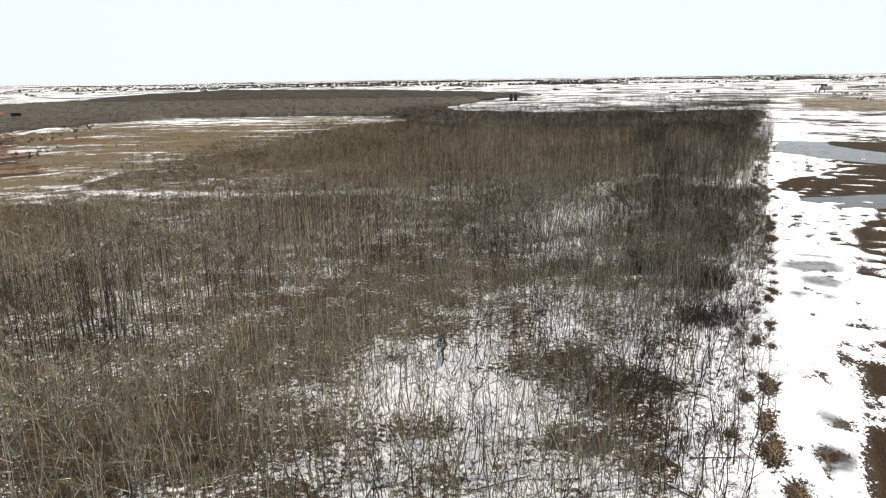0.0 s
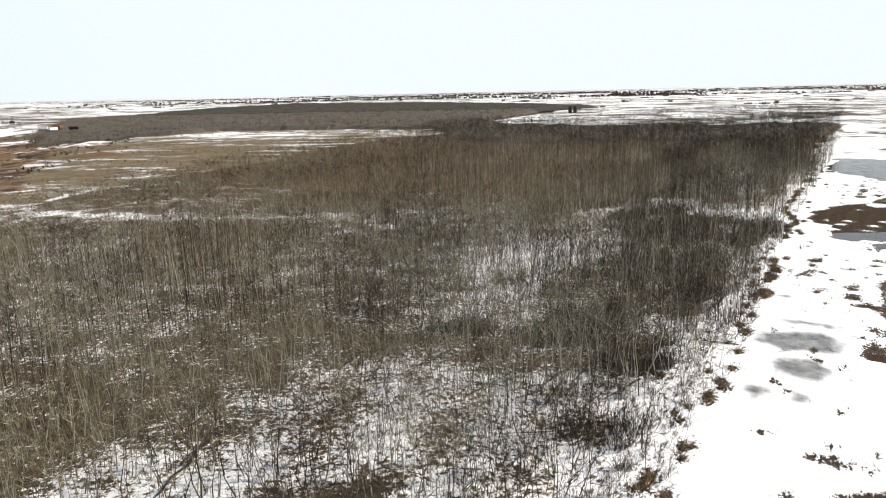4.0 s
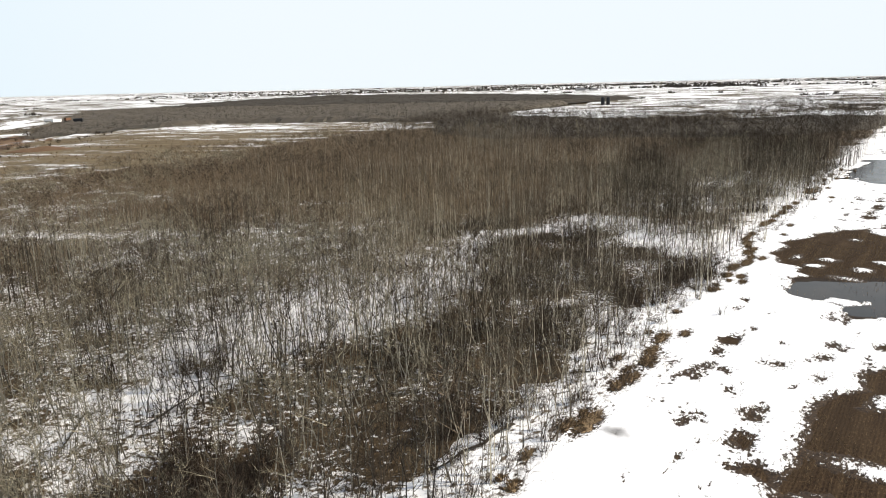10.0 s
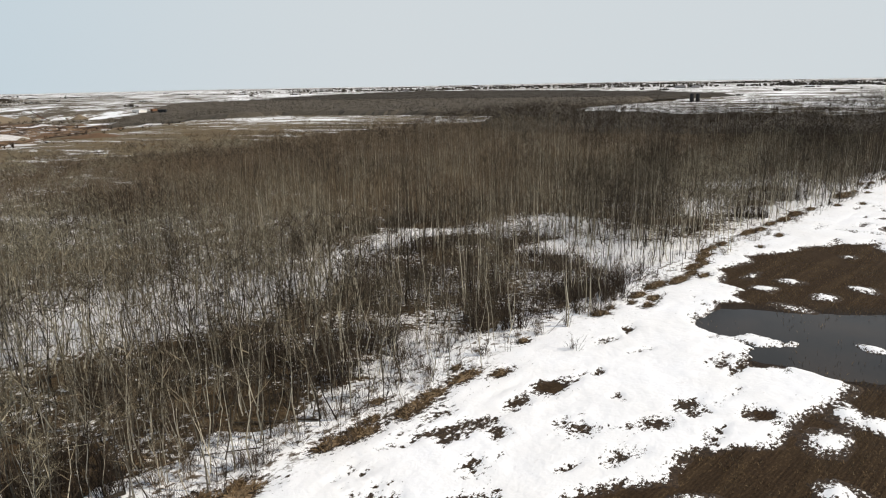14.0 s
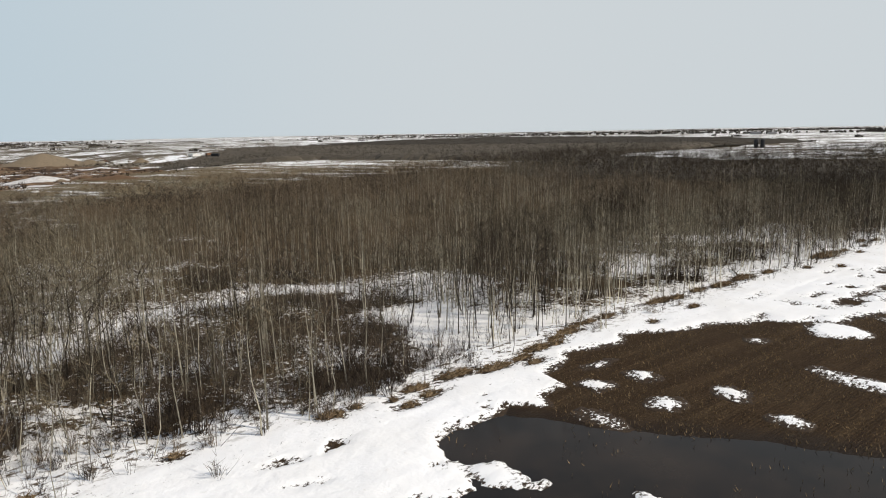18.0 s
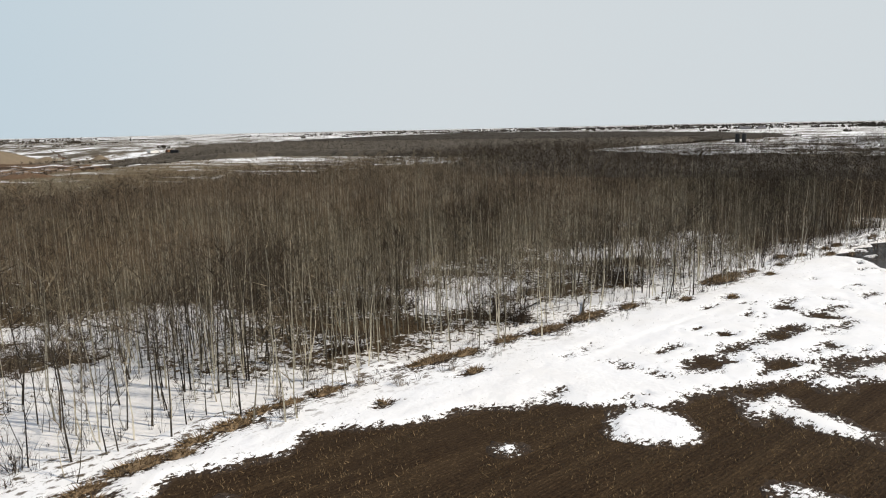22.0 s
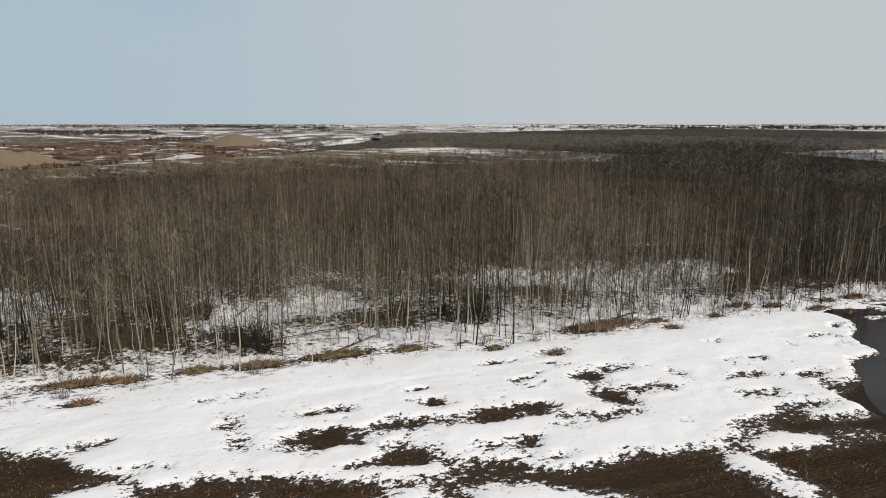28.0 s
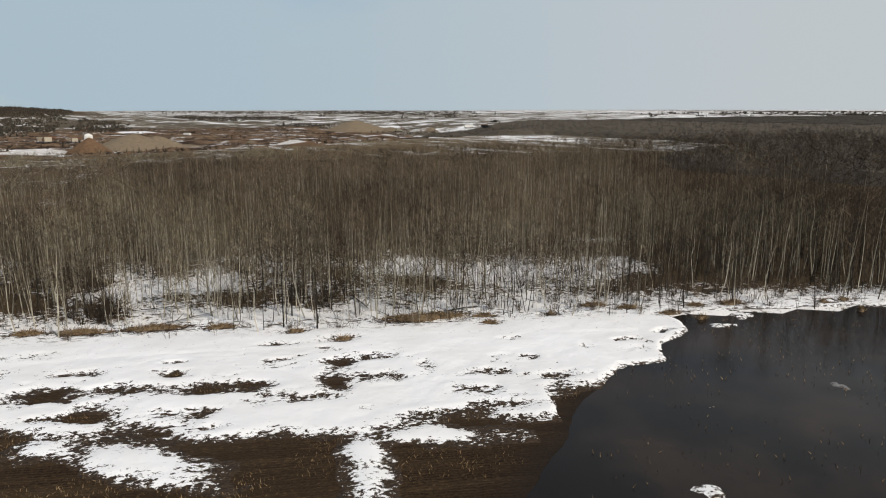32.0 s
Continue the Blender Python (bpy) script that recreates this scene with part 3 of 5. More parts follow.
# snow left on the soil and on the water
ISLES = [(135.9, 12.2, 3.5, 1.8, 58), (6.4, 10.6, 1.2, 3.2), (21.5, 12.2, 1.4, 3.4), (77, 16, 2.2, 2.5), (84, 18.5, 1.5, 2.4), (70, 15.5, 2.0, 2.2), (65.5, 18, 2.2, 3.2), (91, 20.5, 1.1, 2.6), (119, 23.5, 1.6, 1.4),
         (154, 6.4, 1.0, 0.9), (158.8, 7.6, 0.7, 0.9), (155.2, 12.9, 1.2, 1.1), (160.9, 15.3, 1.1, 1.4), (148.4, 11.9, 0.5, 1.0), (141, 21.3, 0.6, 0.9), (158.8, 21.4, 0.6, 0.8), (158.5, 3.3, 0.7, 0.4),
         (124.4, 23.2, 1.2, 1.2), (124.2, 25.6, 1.0, 1.2), (129.7, 31, 1.5, 1.5), (105.2, 20.6, 2.4, 1.0, 45), (177.2, 9.5, 0.4, 0.3), (172, 22.5, 1.2, 4.4), (185, 27, 1.2, 3.2), (186.8, 13.8, 2.9, 2.6), (195.2, 17.5, 2.2, 1.0)]
ISLES_MORE = [(196, 20.4, 1.2, 4.4), (204.6, 18.6, 2.0, 1.3), (211.3, 21.6, 5.4, 1.7, 28), (225.6, 23.6, 1.1, 5.2), (230, 20.6, 3.8, 1.0, 10), (268.2, -2.2, 1.7, 0.8), (263.6, 0.9, 0.9, 0.6), (272.7, -0.1, 0.4, 0.3),
              (264.5, 17.4, 0.9, 1.2), (252, 19.4, 0.4, 0.5), (245.7, 30.3, 1.2, 1.0), (9.5, 11, 1.0, 4.0), (3.4, 9.2, 0.7, 3.0), (113, 26, 1.2, 1.2)]
SLUSH = [(65, 5, 4.4, 4.9), (56, 6.2, 3.8, 3.3), (46.9, 6.6, 1.6, 1.0), (73.2, 5.2, 0.8, 2.9), (86, 1.3, 0.9, 1.3), (1.8, 5.2, 1.8, 1.4), (-6, 4.2, 2.2, 1.6), (45, 2.4, 2.6, 0.6), (270, 20, 18, 12)]

# sods of dry grass along the edge: s, w, half length
TUSSOCKS = [(184.1, -7.4, 3.2), (193.3, -7.2, 1.7), (198.7, -6.8, 2.8), (205.3, -7.1, 3.2), (212, -6.4, 1.6), (233.4, -6.5, 5.2), (239.6, -6, 1.3), (110, -3, 2.1), (105.5, -2.6, 1.6), (102.8, -2, 2.3),
            (97.4, -1.7, 1.7), (94.9, -2.2, 1.6), (86.4, -1.5, 2.8), (146.2, -4, 2.6), (150.3, -3, 2.4), (141.2, -3.7, 1.7), (154.3, -3.2, 1.4), (157.6, -4.3, 2.1), (161.7, -5.4, 1.3), (164.6, -6.2, 1.9)]
TUSSOCKS_MORE = [(167.3, -7.2, 1.2), (169.6, -7.1, 1.3), (172.9, -7.2, 1.6), (187.6, -6.8, 1.6), (252.9, -8.2, 1.7), (256.3, -6.6, 1.2), (260.3, -3.9, 1.2), (264.4, -6.3, 1.0), (8.7, -1.4, 2.3), (-0.4, -1.6, 2.3),
                 (-6.4, -0.9, 3.0), (23.2, -3.1, 1.6), (84.6, -2.8, 1.6), (74, -2, 0.9), (66, -1.6, 1.3), (58, -1.2, 0.8), (52, -1, 0.7), (43, -2, 1.1), (-13, 1, 2.2), (269, -6.5, 1.6)]
small_rng = np.random.default_rng(63)
TUSSOCKS_SMALL = [(float(s), float(-0.5 - abs(small_rng.normal(0, 3.2))), float(small_rng.uniform(0.4, 1.1))) for s in small_rng.uniform(-12, 285, 38)]
TUSSOCKS_SMALL += [(float(s), float(small_rng.uniform(-4.2, -0.8)), float(0.35 + 0.9 * small_rng.uniform(0, 1) ** 2)) for s in small_rng.uniform(-10, 96, 12)]
THAWED = [(s, w, 1.02 * half + 0.05, 0.3 * half + 0.2) for s, w, half in TUSSOCKS + TUSSOCKS_MORE + TUSSOCKS_SMALL]


def blobs(s, w, items, soft=1.0):
    """The highest of the ovals: positive inside, in metres from the rim."""
    best = np.full(np.shape(s), -99.0)
    for a, b, la, lb, *turn in items:
        c, d = math.cos(radians(sum(turn))), math.sin(radians(sum(turn)))
        k = np.sqrt((((s - a) * c + (w - b) * d) / la) ** 2 + (((w - b) * c - (s - a) * d) / lb) ** 2)
        best = np.maximum(best, (1 - k) * min(la, lb) * soft)
    return best


def snow_depth(s, w):
    """Positive where snow lies, about in metres from its rim."""
    order = np.argsort(BAND_S)
    crumb = fnoise(s * 0.75, w * 1.3, 1.7, 11, 5, 0.72) - 0.5
    edge = np.interp(s + 0.9 * (vnoise(s, w, 4.0, 8) - 0.5), np.array(BAND_S, float)[order], np.array(BAND_W, float)[order])
    d = edge - w + 0.8 * (fnoise(s, w, 5.0, 3, 3) - 0.5) + 1.9 * crumb
    hole = np.maximum(blobs(s, w, HOLES + HOLES_MORE), blobs(s, w, HOLES_LAST))
    reach = hole
    hole = hole - 0.05 + 3.2 * crumb + 1.6 * (fnoise(s, w, 3.5, 13, 2) - 0.5)
    hole = np.where(reach > -1.6, hole, -9)
    bare = blobs(s, w, THAWED)
    hole = np.maximum(hole, np.where(bare > -1.0, bare + 0.9 * crumb, -9))
    small = (fnoise(s * 0.7, w * 1.5, 2.6, 21, 5, 0.65) - 0.735) * 9
    small = np.where((w > 1) & (w < 20), small, -1)
    d = np.minimum(d, -np.maximum(hole, small))
    isle = np.maximum(blobs(s, w, ISLES), blobs(s, w, ISLES_MORE))
    isle = np.where(isle > -1.3, isle + 0.05 + 2.4 * (fnoise(s * 0.8, w, 2.2, 31, 4, 0.65) - 0.5), -9)
    d = np.maximum(d, isle)
    far = (fnoise(s * 0.35, w, 14, 41, 5, 0.6) - 0.52) * 30 - 9 * ramp(s + 24 * (fnoise(s, w, 16, 43, 3) - 0.5), 84, 112) * (1 - ramp(w, 46, 58))
    return np.where(w > 30, np.maximum(d, far - 9 * (1 - ramp(w + 5 * (fnoise(s, w, 9, 45, 3) - 0.5), 30, 36))), d)


def pond_depth(s, w):
    """Positive in the two ponds of melt water."""
    wob = 6.0 * (fnoise(s, w, 9, 51, 4, 0.6) - 0.5)
    one = np.minimum(np.minimum(s - (131.5 + 0.3 * np.maximum(w - 21, 0)), 144 + 0.62 * (w - 6) - s), w - 4.5)
    one = np.minimum(one, 95 - w)
    two = np.minimum(s - (249.5 - 0.62 * (w - 6)), w + 4.5)
    two = np.minimum(np.minimum(two, 330 - s), 22 + 0.7 * np.maximum(300 - s, 0) - w)
    return np.maximum(one, two) + wob * 0.6


def strip_sheet(name, s0, s1, w0, w1, step, height, mat, attribute):
    sa = np.concatenate([np.arange(s0, 84, 2 * step), np.arange(84, 268, step), np.arange(268, s1, 2 * step)])
    wa = np.concatenate([np.arange(w0, -5, 1.5 * step), np.arange(max(w0, -5), 27, step), np.arange(27, w1, 2.5 * step)])[::-1]
    ns, nw = len(sa), len(wa)
    s, w = np.meshgrid(sa, wa, indexing="ij")
    z = height(s, w)
    me = mesh_of(name, np.stack([s, -w, z], 2).reshape(-1, 3), grid_faces(ns, nw), [mat], smooth=True)
    for key, field in (("wet", attribute), ("rim", snow_depth), ("strew", lambda p, q: ramp(-q + 3 * (vnoise(p, q, 6, 19) - 0.5) + 2.2 * (1 - ramp(p, 95, 110)), 2.5, 6.5))):
        layer = me.attributes.new(key, "FLOAT", "POINT")
        layer.data.foreach_set("value", field(s, w).ravel().astype(np.float32))
    ob = new(name, me)
    ob.matrix_basis = STRIP
    return ob


def soil_height(s, w):
    clods = 0.15 * (fnoise(s, w, 3.0, 61, 4, 0.65) - 0.5)
    return 0.06 + clods - 0.3 * ramp(pond_depth(s, w), -2.5, 4)


def snow_height(s, w):
    d = snow_depth(s, w)
    lumps = 0.16 * (fnoise(s, w, 2.8, 71, 4) - 0.5) + 0.25 * (fnoise(s, w, 11, 73, 2) - 0.5)
    z = soil_height(s, w) + 0.035 + 0.22 * ramp(d, -0.3, 1.0) * (1 - 0.6 * ramp(-w, 1, 6)) + lumps * ramp(d, 0.2, 2.5) - 0.35 * ramp(-d, 0.7, 1.3)
    tapered = 0.45 * ramp(-w + 6 * (fnoise(s, w, 5, 77, 3) - 0.5), 7.5, 12) + ramp(w, 54, 60) + ramp(s, 305, 318)
    return z - 1.2 * tapered + 0.2 * ramp(pond_depth(s, w), -2.5, 4) * ramp(d, -0.2, 0.3)


field_soil = strip_sheet("field_soil", -75, 320, -4, 62, 0.7, soil_height, SOIL, lambda s, w: ramp(pond_depth(s, w), -5, 1.0))
tagged(field_soil, "dark brown damp soil with rows of cut stubble", "soil", kind="structure")
snow_band = strip_sheet("snow_cover", -75, 320, -13, 60, 0.36, snow_height, SNOW,
                        lambda s, w: ramp(blobs(s, w, SLUSH) + 4.2 * (fnoise(s, w, 3.6, 81, 4, 0.6) - 0.5), -0.5, 1.0))
tagged(snow_band, "white old snow with thawed holes along the field's edge", "snow", kind="structure")


def pond(name, s0, s1, w0, w1, label):
    n = 24
    s, w = np.meshgrid(np.linspace(s0, s1, n), np.linspace(w1, w0, n), indexing="ij")
    ob = new(name, mesh_of(name, np.stack([s, -w, 0 * s - 0.035], 2).reshape(-1, 3), grid_faces(n, n), [WATER]))
    ob.matrix_basis = STRIP
    return tagged(ob, label, "water", kind="structure")


pond("water_1", 124, 185, 2, 60, "still dark melt water standing on the field")
pond("water_2", 225, 318, -6, 60, "still brown-black melt water beside the snow")

# ---- the ground to the horizon ----
WOOD_MAIN = [(-260, -60), (30, -60), (10, 10), (58, 117), (91, 190), (152, 317), (270, 590), (160, 580), (90, 588), (20, 648), (-30, 640), (-50, 600), (-52, 555), (-72, 505), (-88, 450), (-98, 394), (-104, 350), (-114, 318), (-122, 288), (-128, 252), (-122, 222), (-118, 200), (-150, 172), (-260, 140)]
WOOD_BELT = [(-400, 590), (-335, 606), (-265, 598), (-240, 632), (-136, 634), (-48, 618), (15, 650), (-20, 729), (10, 800), (34, 900), (50, 1010), (-560, 1010), (-585, 917), (-470, 700)]
WOOD_BELT_BACK = [(50, 1010), (80, 1060), (148, 1130), (60, 1300), (-134, 1560), (-330, 1700), (-560, 1780), (-620, 1400), (-560, 1010)]
MEADOW = [(-112, 300), (-98, 360), (-86, 440), (-60, 500), (-30, 560), (0, 600), (-160, 600), (-330, 590), (-400, 560), (-300, 440), (-215, 330), (-170, 270), (-240, 215), (-260, 145), (-150, 172), (-118, 200), (-122, 222), (-130, 252)]
PIT = [(-150, 262), (-185, 300), (-215, 350), (-270, 440), (-345, 560), (-470, 640), (-900, 700), (-900, 300), (-400, 190), (-190, 222)]


def axis(a, b, step, reach):
    mid = list(np.arange(a, b + step, step))
    low, high, d = [a], [mid[-1]], step
    while low[-1] > -reach or high[-1] < reach:
        d *= 1.12
        low.append(low[-1] - d)
        high.append(high[-1] + d)
    return np.array(low[:0:-1] + mid + high[1:])


def soft_inside(x, y, corners, blur):
    """A mask with ragged edges."""
    jx, jy = blur * (fnoise(x, y, blur * 3, 91) - 0.5) * 2, blur * (fnoise(x, y, blur * 3, 95) - 0.5) * 2
    return inside(x + jx, y + jy, corners).astype(float)


def pit_drop(x, y):
    """How far the ground falls away into the gravel pit."""
    x, y = np.asarray(x, float), np.asarray(y, float)
    side = ramp(y, 100, 240) * (1 - ramp(y + 0.4 * x, 470, 640)) * (1 - ramp(-x, 950, 1600))
    return 9.5 * ramp(-x - 0.25 * (y - 300), 165, 330) * side


gx, gy = np.meshgrid(axis(-430, 260, 3.0, 4700), axis(-50, 600, 3.0, 4700), indexing="ij")
gs, gw = to_strip(gx, gy)
land = 1.2 * (fnoise(gx, gy, 180, 101, 3) - 0.5) * ramp(np.hypot(gx - 60, gy - 150), 330, 700)
land += 14 * (fnoise(gx, gy, 1500, 105, 3) - 0.5) * ramp(np.hypot(gx, gy), 900, 3000)
land += 0.3 * (fnoise(gx, gy, 9, 107, 3) - 0.5)
hill = np.exp(-(((gx + 1900) / 500) ** 2 + ((gy - 210) / 300) ** 2))
land += 24 * hill
land -= 3.2 * np.exp(-((gx - 95) / 130) ** 2 - ((gy - 985) / 90) ** 2)
land -= pit_drop(gx, gy)
land += (4.0 * (fnoise(gx, gy, 34, 109, 4, 0.6) - 0.5) + 1.6 * np.abs(fnoise(gx, gy, 60, 113, 3) - 0.5) * 4) * ramp(pit_drop(gx, gy), 0.5, 4)
under = (gs > -72) & (gs < 316) & (gw > -2.2) & (gw < 58)
land = np.where(under, -0.9, land)
forest = np.maximum(soft_inside(gx, gy, WOOD_MAIN, 6), np.maximum(soft_inside(gx, gy, WOOD_BELT, 10), soft_inside(gx, gy, WOOD_BELT_BACK, 24)))
forest = np.maximum(forest, (hill > 0.35).astype(float))
meadow = soft_inside(gx, gy, MEADOW, 10)
pit = soft_inside(gx, gy, PIT, 12)
far_tan = ((gs > 615) & (gs < 900) & (gw > 18) & (gw < 260)).astype(float) * (gw * 0.25 + 600 < gs)
meadow = np.maximum(meadow, far_tan)


BAY = [(100, -1), (103, -8), (106, -10), (109, -16), (114, -17), (120, -30), (127, -46), (137, -51), (148, -59), (158, -48), (161, -33), (164.5, -19), (160, -9), (163, -1)]
SCRUB = [(120, -12), (114, -28), (124, -42), (137, -44), (151, -45), (156, -26), (150, -10), (144, -3.5), (134, -2.4), (123, -4)]


def bay(x, y):
    """The open bay in the wood, with a ragged rim."""
    s, w = to_strip(x, y)
    return inside(s + 8 * (fnoise(x, y, 7, 87, 3) - 0.5), w + 8 * (fnoise(x, y, 7, 88, 3) - 0.5), BAY).astype(float)


def brush(x, y):
    """The low scrub in the bay, 0 to 1."""
    s, w = to_strip(x, y)
    return inside(s + 22 * (fnoise(x, y, 10, 89, 4, 0.65) - 0.5), w + 22 * (fnoise(x, y, 10, 90, 4, 0.65) - 0.5), SCRUB).astype(float)


THICKETS = [(39, 128, 6, 4), (43, 110, 5, 3), (21, 121, 5, 4), (50, 153, 6, 5), (13, 76, 8, 6), (18, 67, 6, 5), (18, 58, 6, 4), (37, 93, 5, 4), (36, 119, 9, 5), (-28, 57, 8, 5),
            (84, 191, 5, 5), (41, 217, 7, 3)]
THICKETS_MORE = [(48, 224, 6, 2), (65, 167, 4, 4), (63, 159, 5, 4), (53, 162, 5, 4), (90, 247, 4, 4), (105, 247, 4, 3), (113, 269, 4, 3), (57, 139, 5, 4),
                 (27, 147, 3, 2), (18, 142, 3, 2), (96, 231, 2, 2), (76, 178, 4, 4)]
DARK_THICKETS = [(39, 124, 7, 4), (43, 111, 5, 3)]
# bare leaf litter under bushes and between the stems
LITTER = [(19, 71, 8, 4), (12, 118, 8, 6), (25, 111, 7, 5), (21, 56, 7, 4), (12, 59, 6, 4), (-32, 61, 10, 6), (-7, 62, 10, 2.5), (27, 68, 4, 3), (40, 112, 9, 5), (50, 135, 10, 6), (60, 150, 8, 6), (95, 240, 4, 3), (88, 238, 6, 2), (107, 262, 5, 3), (112, 284, 6, 3)]


def litter_spots(x, y):
    best = np.zeros(np.shape(x))
    jx, jy = x + 5 * (fnoise(x, y, 6, 83, 3) - 0.5), y + 5 * (fnoise(x, y, 6, 85, 3) - 0.5)
    for cx, cy, la, lb in THICKETS + THICKETS_MORE + LITTER:
        best = np.maximum(best, np.exp(-(((jx - cx) / la) ** 2 + ((jy - cy) / lb) ** 2) ** 2))
    s, w = to_strip(x, y)
    return np.maximum(best, (0.45 * ramp(s, 62, 76) + 0.35 * ramp(s, 88, 98)) * (1 - ramp(s, 112, 118)) * ramp(w, -40, -30) * (1 - ramp(w, -8, -5)) * (1 - bay(x, y)))


def openings(x, y):
    """Snowy gaps in the wood, 0 to 1."""
    gap = 0.9 * np.exp(-((y - 214 - 6 * np.sin(x * 0.03)) / 4.5) ** 2) * ramp(-x, 0, 25)
    for cx, cy, rx, ry in ((70, 235, 9, 5), (104, 326, 3.5, 9), (119, 311, 6, 7), (113, 296, 6, 6), (104, 287, 6, 4), (94, 252, 6, 5), (97, 262, 5, 4)):
        gap = np.maximum(gap, 0.95 * np.exp(-((x - cx) / rx) ** 2 - ((y - cy) / ry) ** 2))
    gap = np.maximum(gap, bay(x, y) * (0.36 + 0.65 * fnoise(x, y, 8, 92, 2)))
    gap = np.maximum(gap, 0.45 * np.exp(-((x + 3) / 14) ** 2 - ((y - 70) / 9) ** 2))
    gap = np.maximum(gap, 0.6 * np.exp(-((x - 22) / 10) ** 2 - ((y - 142) / 10) ** 2))
    gap = np.maximum(gap, 0.5 * np.exp(-((x - 28) / 9) ** 2 - ((y - 160) / 9) ** 2))
    gap = np.maximum(gap, 0.5 * np.exp(-((x - 1) / 12) ** 2 - ((y - 251) / 5) ** 2))
    s, w = to_strip(x, y)
    return np.maximum(gap, ramp(w, -16 + 9 * ramp(-s, -120, -96) * ramp(s, 40, 60) - 6 * ramp(s, 150, 175), -3.5) * (0.5 + 0.9 * (vnoise(s, w, 14, 5) - 0.3)) * (1 - 0.85 * ramp(-s, -95, -78) * ramp(s, 45, 60)))


away = np.hypot(gx, gy)
snowy = 0.47 + 0.03 * ramp(away, 900, 1500) + 0.03 * ramp(-gx, 300, 900) - 0.03 * ramp(-gx, 150, 500) + 0.14 * (fnoise(gx * 0.5 + gy * 0.3, gy, 420, 111, 5, 0.6) - 0.5) - 0.05 * ramp(-gx - 0.5 * gy, 100, 500) * (1 - ramp(away, 1600, 3000))
snowy = np.where(forest > 0, 0.43 + 0.095 * ramp(gw, -75, -30) + 0.036 * (1 - ramp(gw, -75, -55)) * ramp(gs, -60, -40) * (1 - ramp(gs, 66, 86)) * ramp(gw, -160, -130) - 0.04 * ramp(gs, 140, 160) * (1 - ramp(gs, 230, 260)) * (1 - ramp(gw, -50, -40)) * (1 - openings(gx, gy)) + 0.046 * ramp(gs, 62, 80) * (1 - ramp(gs, 120, 148)) * ramp(gw, -120, -95) * (1 - ramp(gw, -40, -30)) + 0.09 * openings(gx, gy) - 0.10 * brush(gx, gy) - 0.085 * litter_spots(gx, gy) - 0.08 * ramp(gs, 250, 275) * ramp(-gw, 8, 14) - 0.065 * ramp(gs, 160, 180) * ramp(-gw, 6, 11) * (1 - openings(gx, gy)) + 0.12 * (fnoise(gx, gy, 34, 115) - 0.5), snowy)
snowy = np.where(hill > 0.35, 0.36, snowy)
snowy = np.where(meadow > 0, 0.425 + 0.06 * ramp(gy, 500, 570) + 0.30 * (fnoise(gx * 0.3, gy, 12, 117, 4, 0.65) - 0.5), snowy)
snowy = np.where(pit > 0, 0.388 + 0.30 * (fnoise(gx * 0.45, gy, 16, 119, 4, 0.65) - 0.5), snowy)
# long drifts at the back of the meadow and on the pit floor
for ax, ay, bx, by, wide in ((-484, 584, -454, 666, 4), (-454, 666, -327, 677, 5), (-327, 677, -235, 664, 4), (-440, 262, -430, 306, 7), (-425, 262, -372, 278, 9), (-357, 437, -405, 500, 5), (-767, 313, -735, 420, 6), (-1106, 330, -1090, 560, 9)):
    u = np.clip(((gx - ax) * (bx - ax) + (gy - ay) * (by - ay)) / ((bx - ax) ** 2 + (by - ay) ** 2), 0, 1)
    off = np.hypot(gx - ax - u * (bx - ax), gy - ay - u * (by - ay)) + 0.8 * wide * (fnoise(gx, gy, 14, 127, 3) - 0.5)
    snowy = np.where(off < wide, 0.72, snowy)
snowy = np.where((gs > 300) & (gw > -6) & (gw < 70) & (gs < 600), 0.575 - 0.0012 * gw, snowy)
snowy = np.where((gy > 640) & (gy < 1100) & (gx > -10) & (gx < 420) & (forest < 0.5) & (gw < 20), 0.505, snowy)
snowy = np.where(far_tan > 0, 0.45, snowy)
ground_me = mesh_of("ground", np.stack([gx, gy, land], 2).reshape(-1, 3), grid_faces(*gx.shape), [GROUND], smooth=True)
zone = ground_me.color_attributes.new("zone", "FLOAT_COLOR", "POINT")
zone.data.foreach_set("color", np.stack([forest, meadow, pit, snowy], 2).ravel().astype(np.float32))
tilled = ground_me.attributes.new("tilled", "FLOAT", "POINT")
tilled.data.foreach_set("value", (ramp(gw, -2, 4) * (1 - ramp(gs, 560, 640)) * (1 - ramp(gw, 500, 700))).ravel().astype(np.float32))
tagged(new("ground", ground_me), "patchy snow over leaf litter, dry meadow and farmland", "ground", kind="structure")


# ---- the wood ----
def wood_height(x, y):
    h = 5.1 + 3.4 * (1 - ramp(y, 130, 180)) * ramp(-x, 5, 50) + 1.1 * ramp(x + 12 * (vnoise(x, y, 22, 123) - 0.5), -125, -62) + 3.2 * ramp(x, -70, 40) + 1.4 * ramp(y + 0.3 * x, 330, 430) + 5.0 * ramp(y + 0.3 * x, 400, 540) * ramp(x, 135, 215)
    return h * (0.5 + 0.55 * fnoise(x, y, 26, 121, 2) + 0.4 * fnoise(x, y, 8, 124, 2))


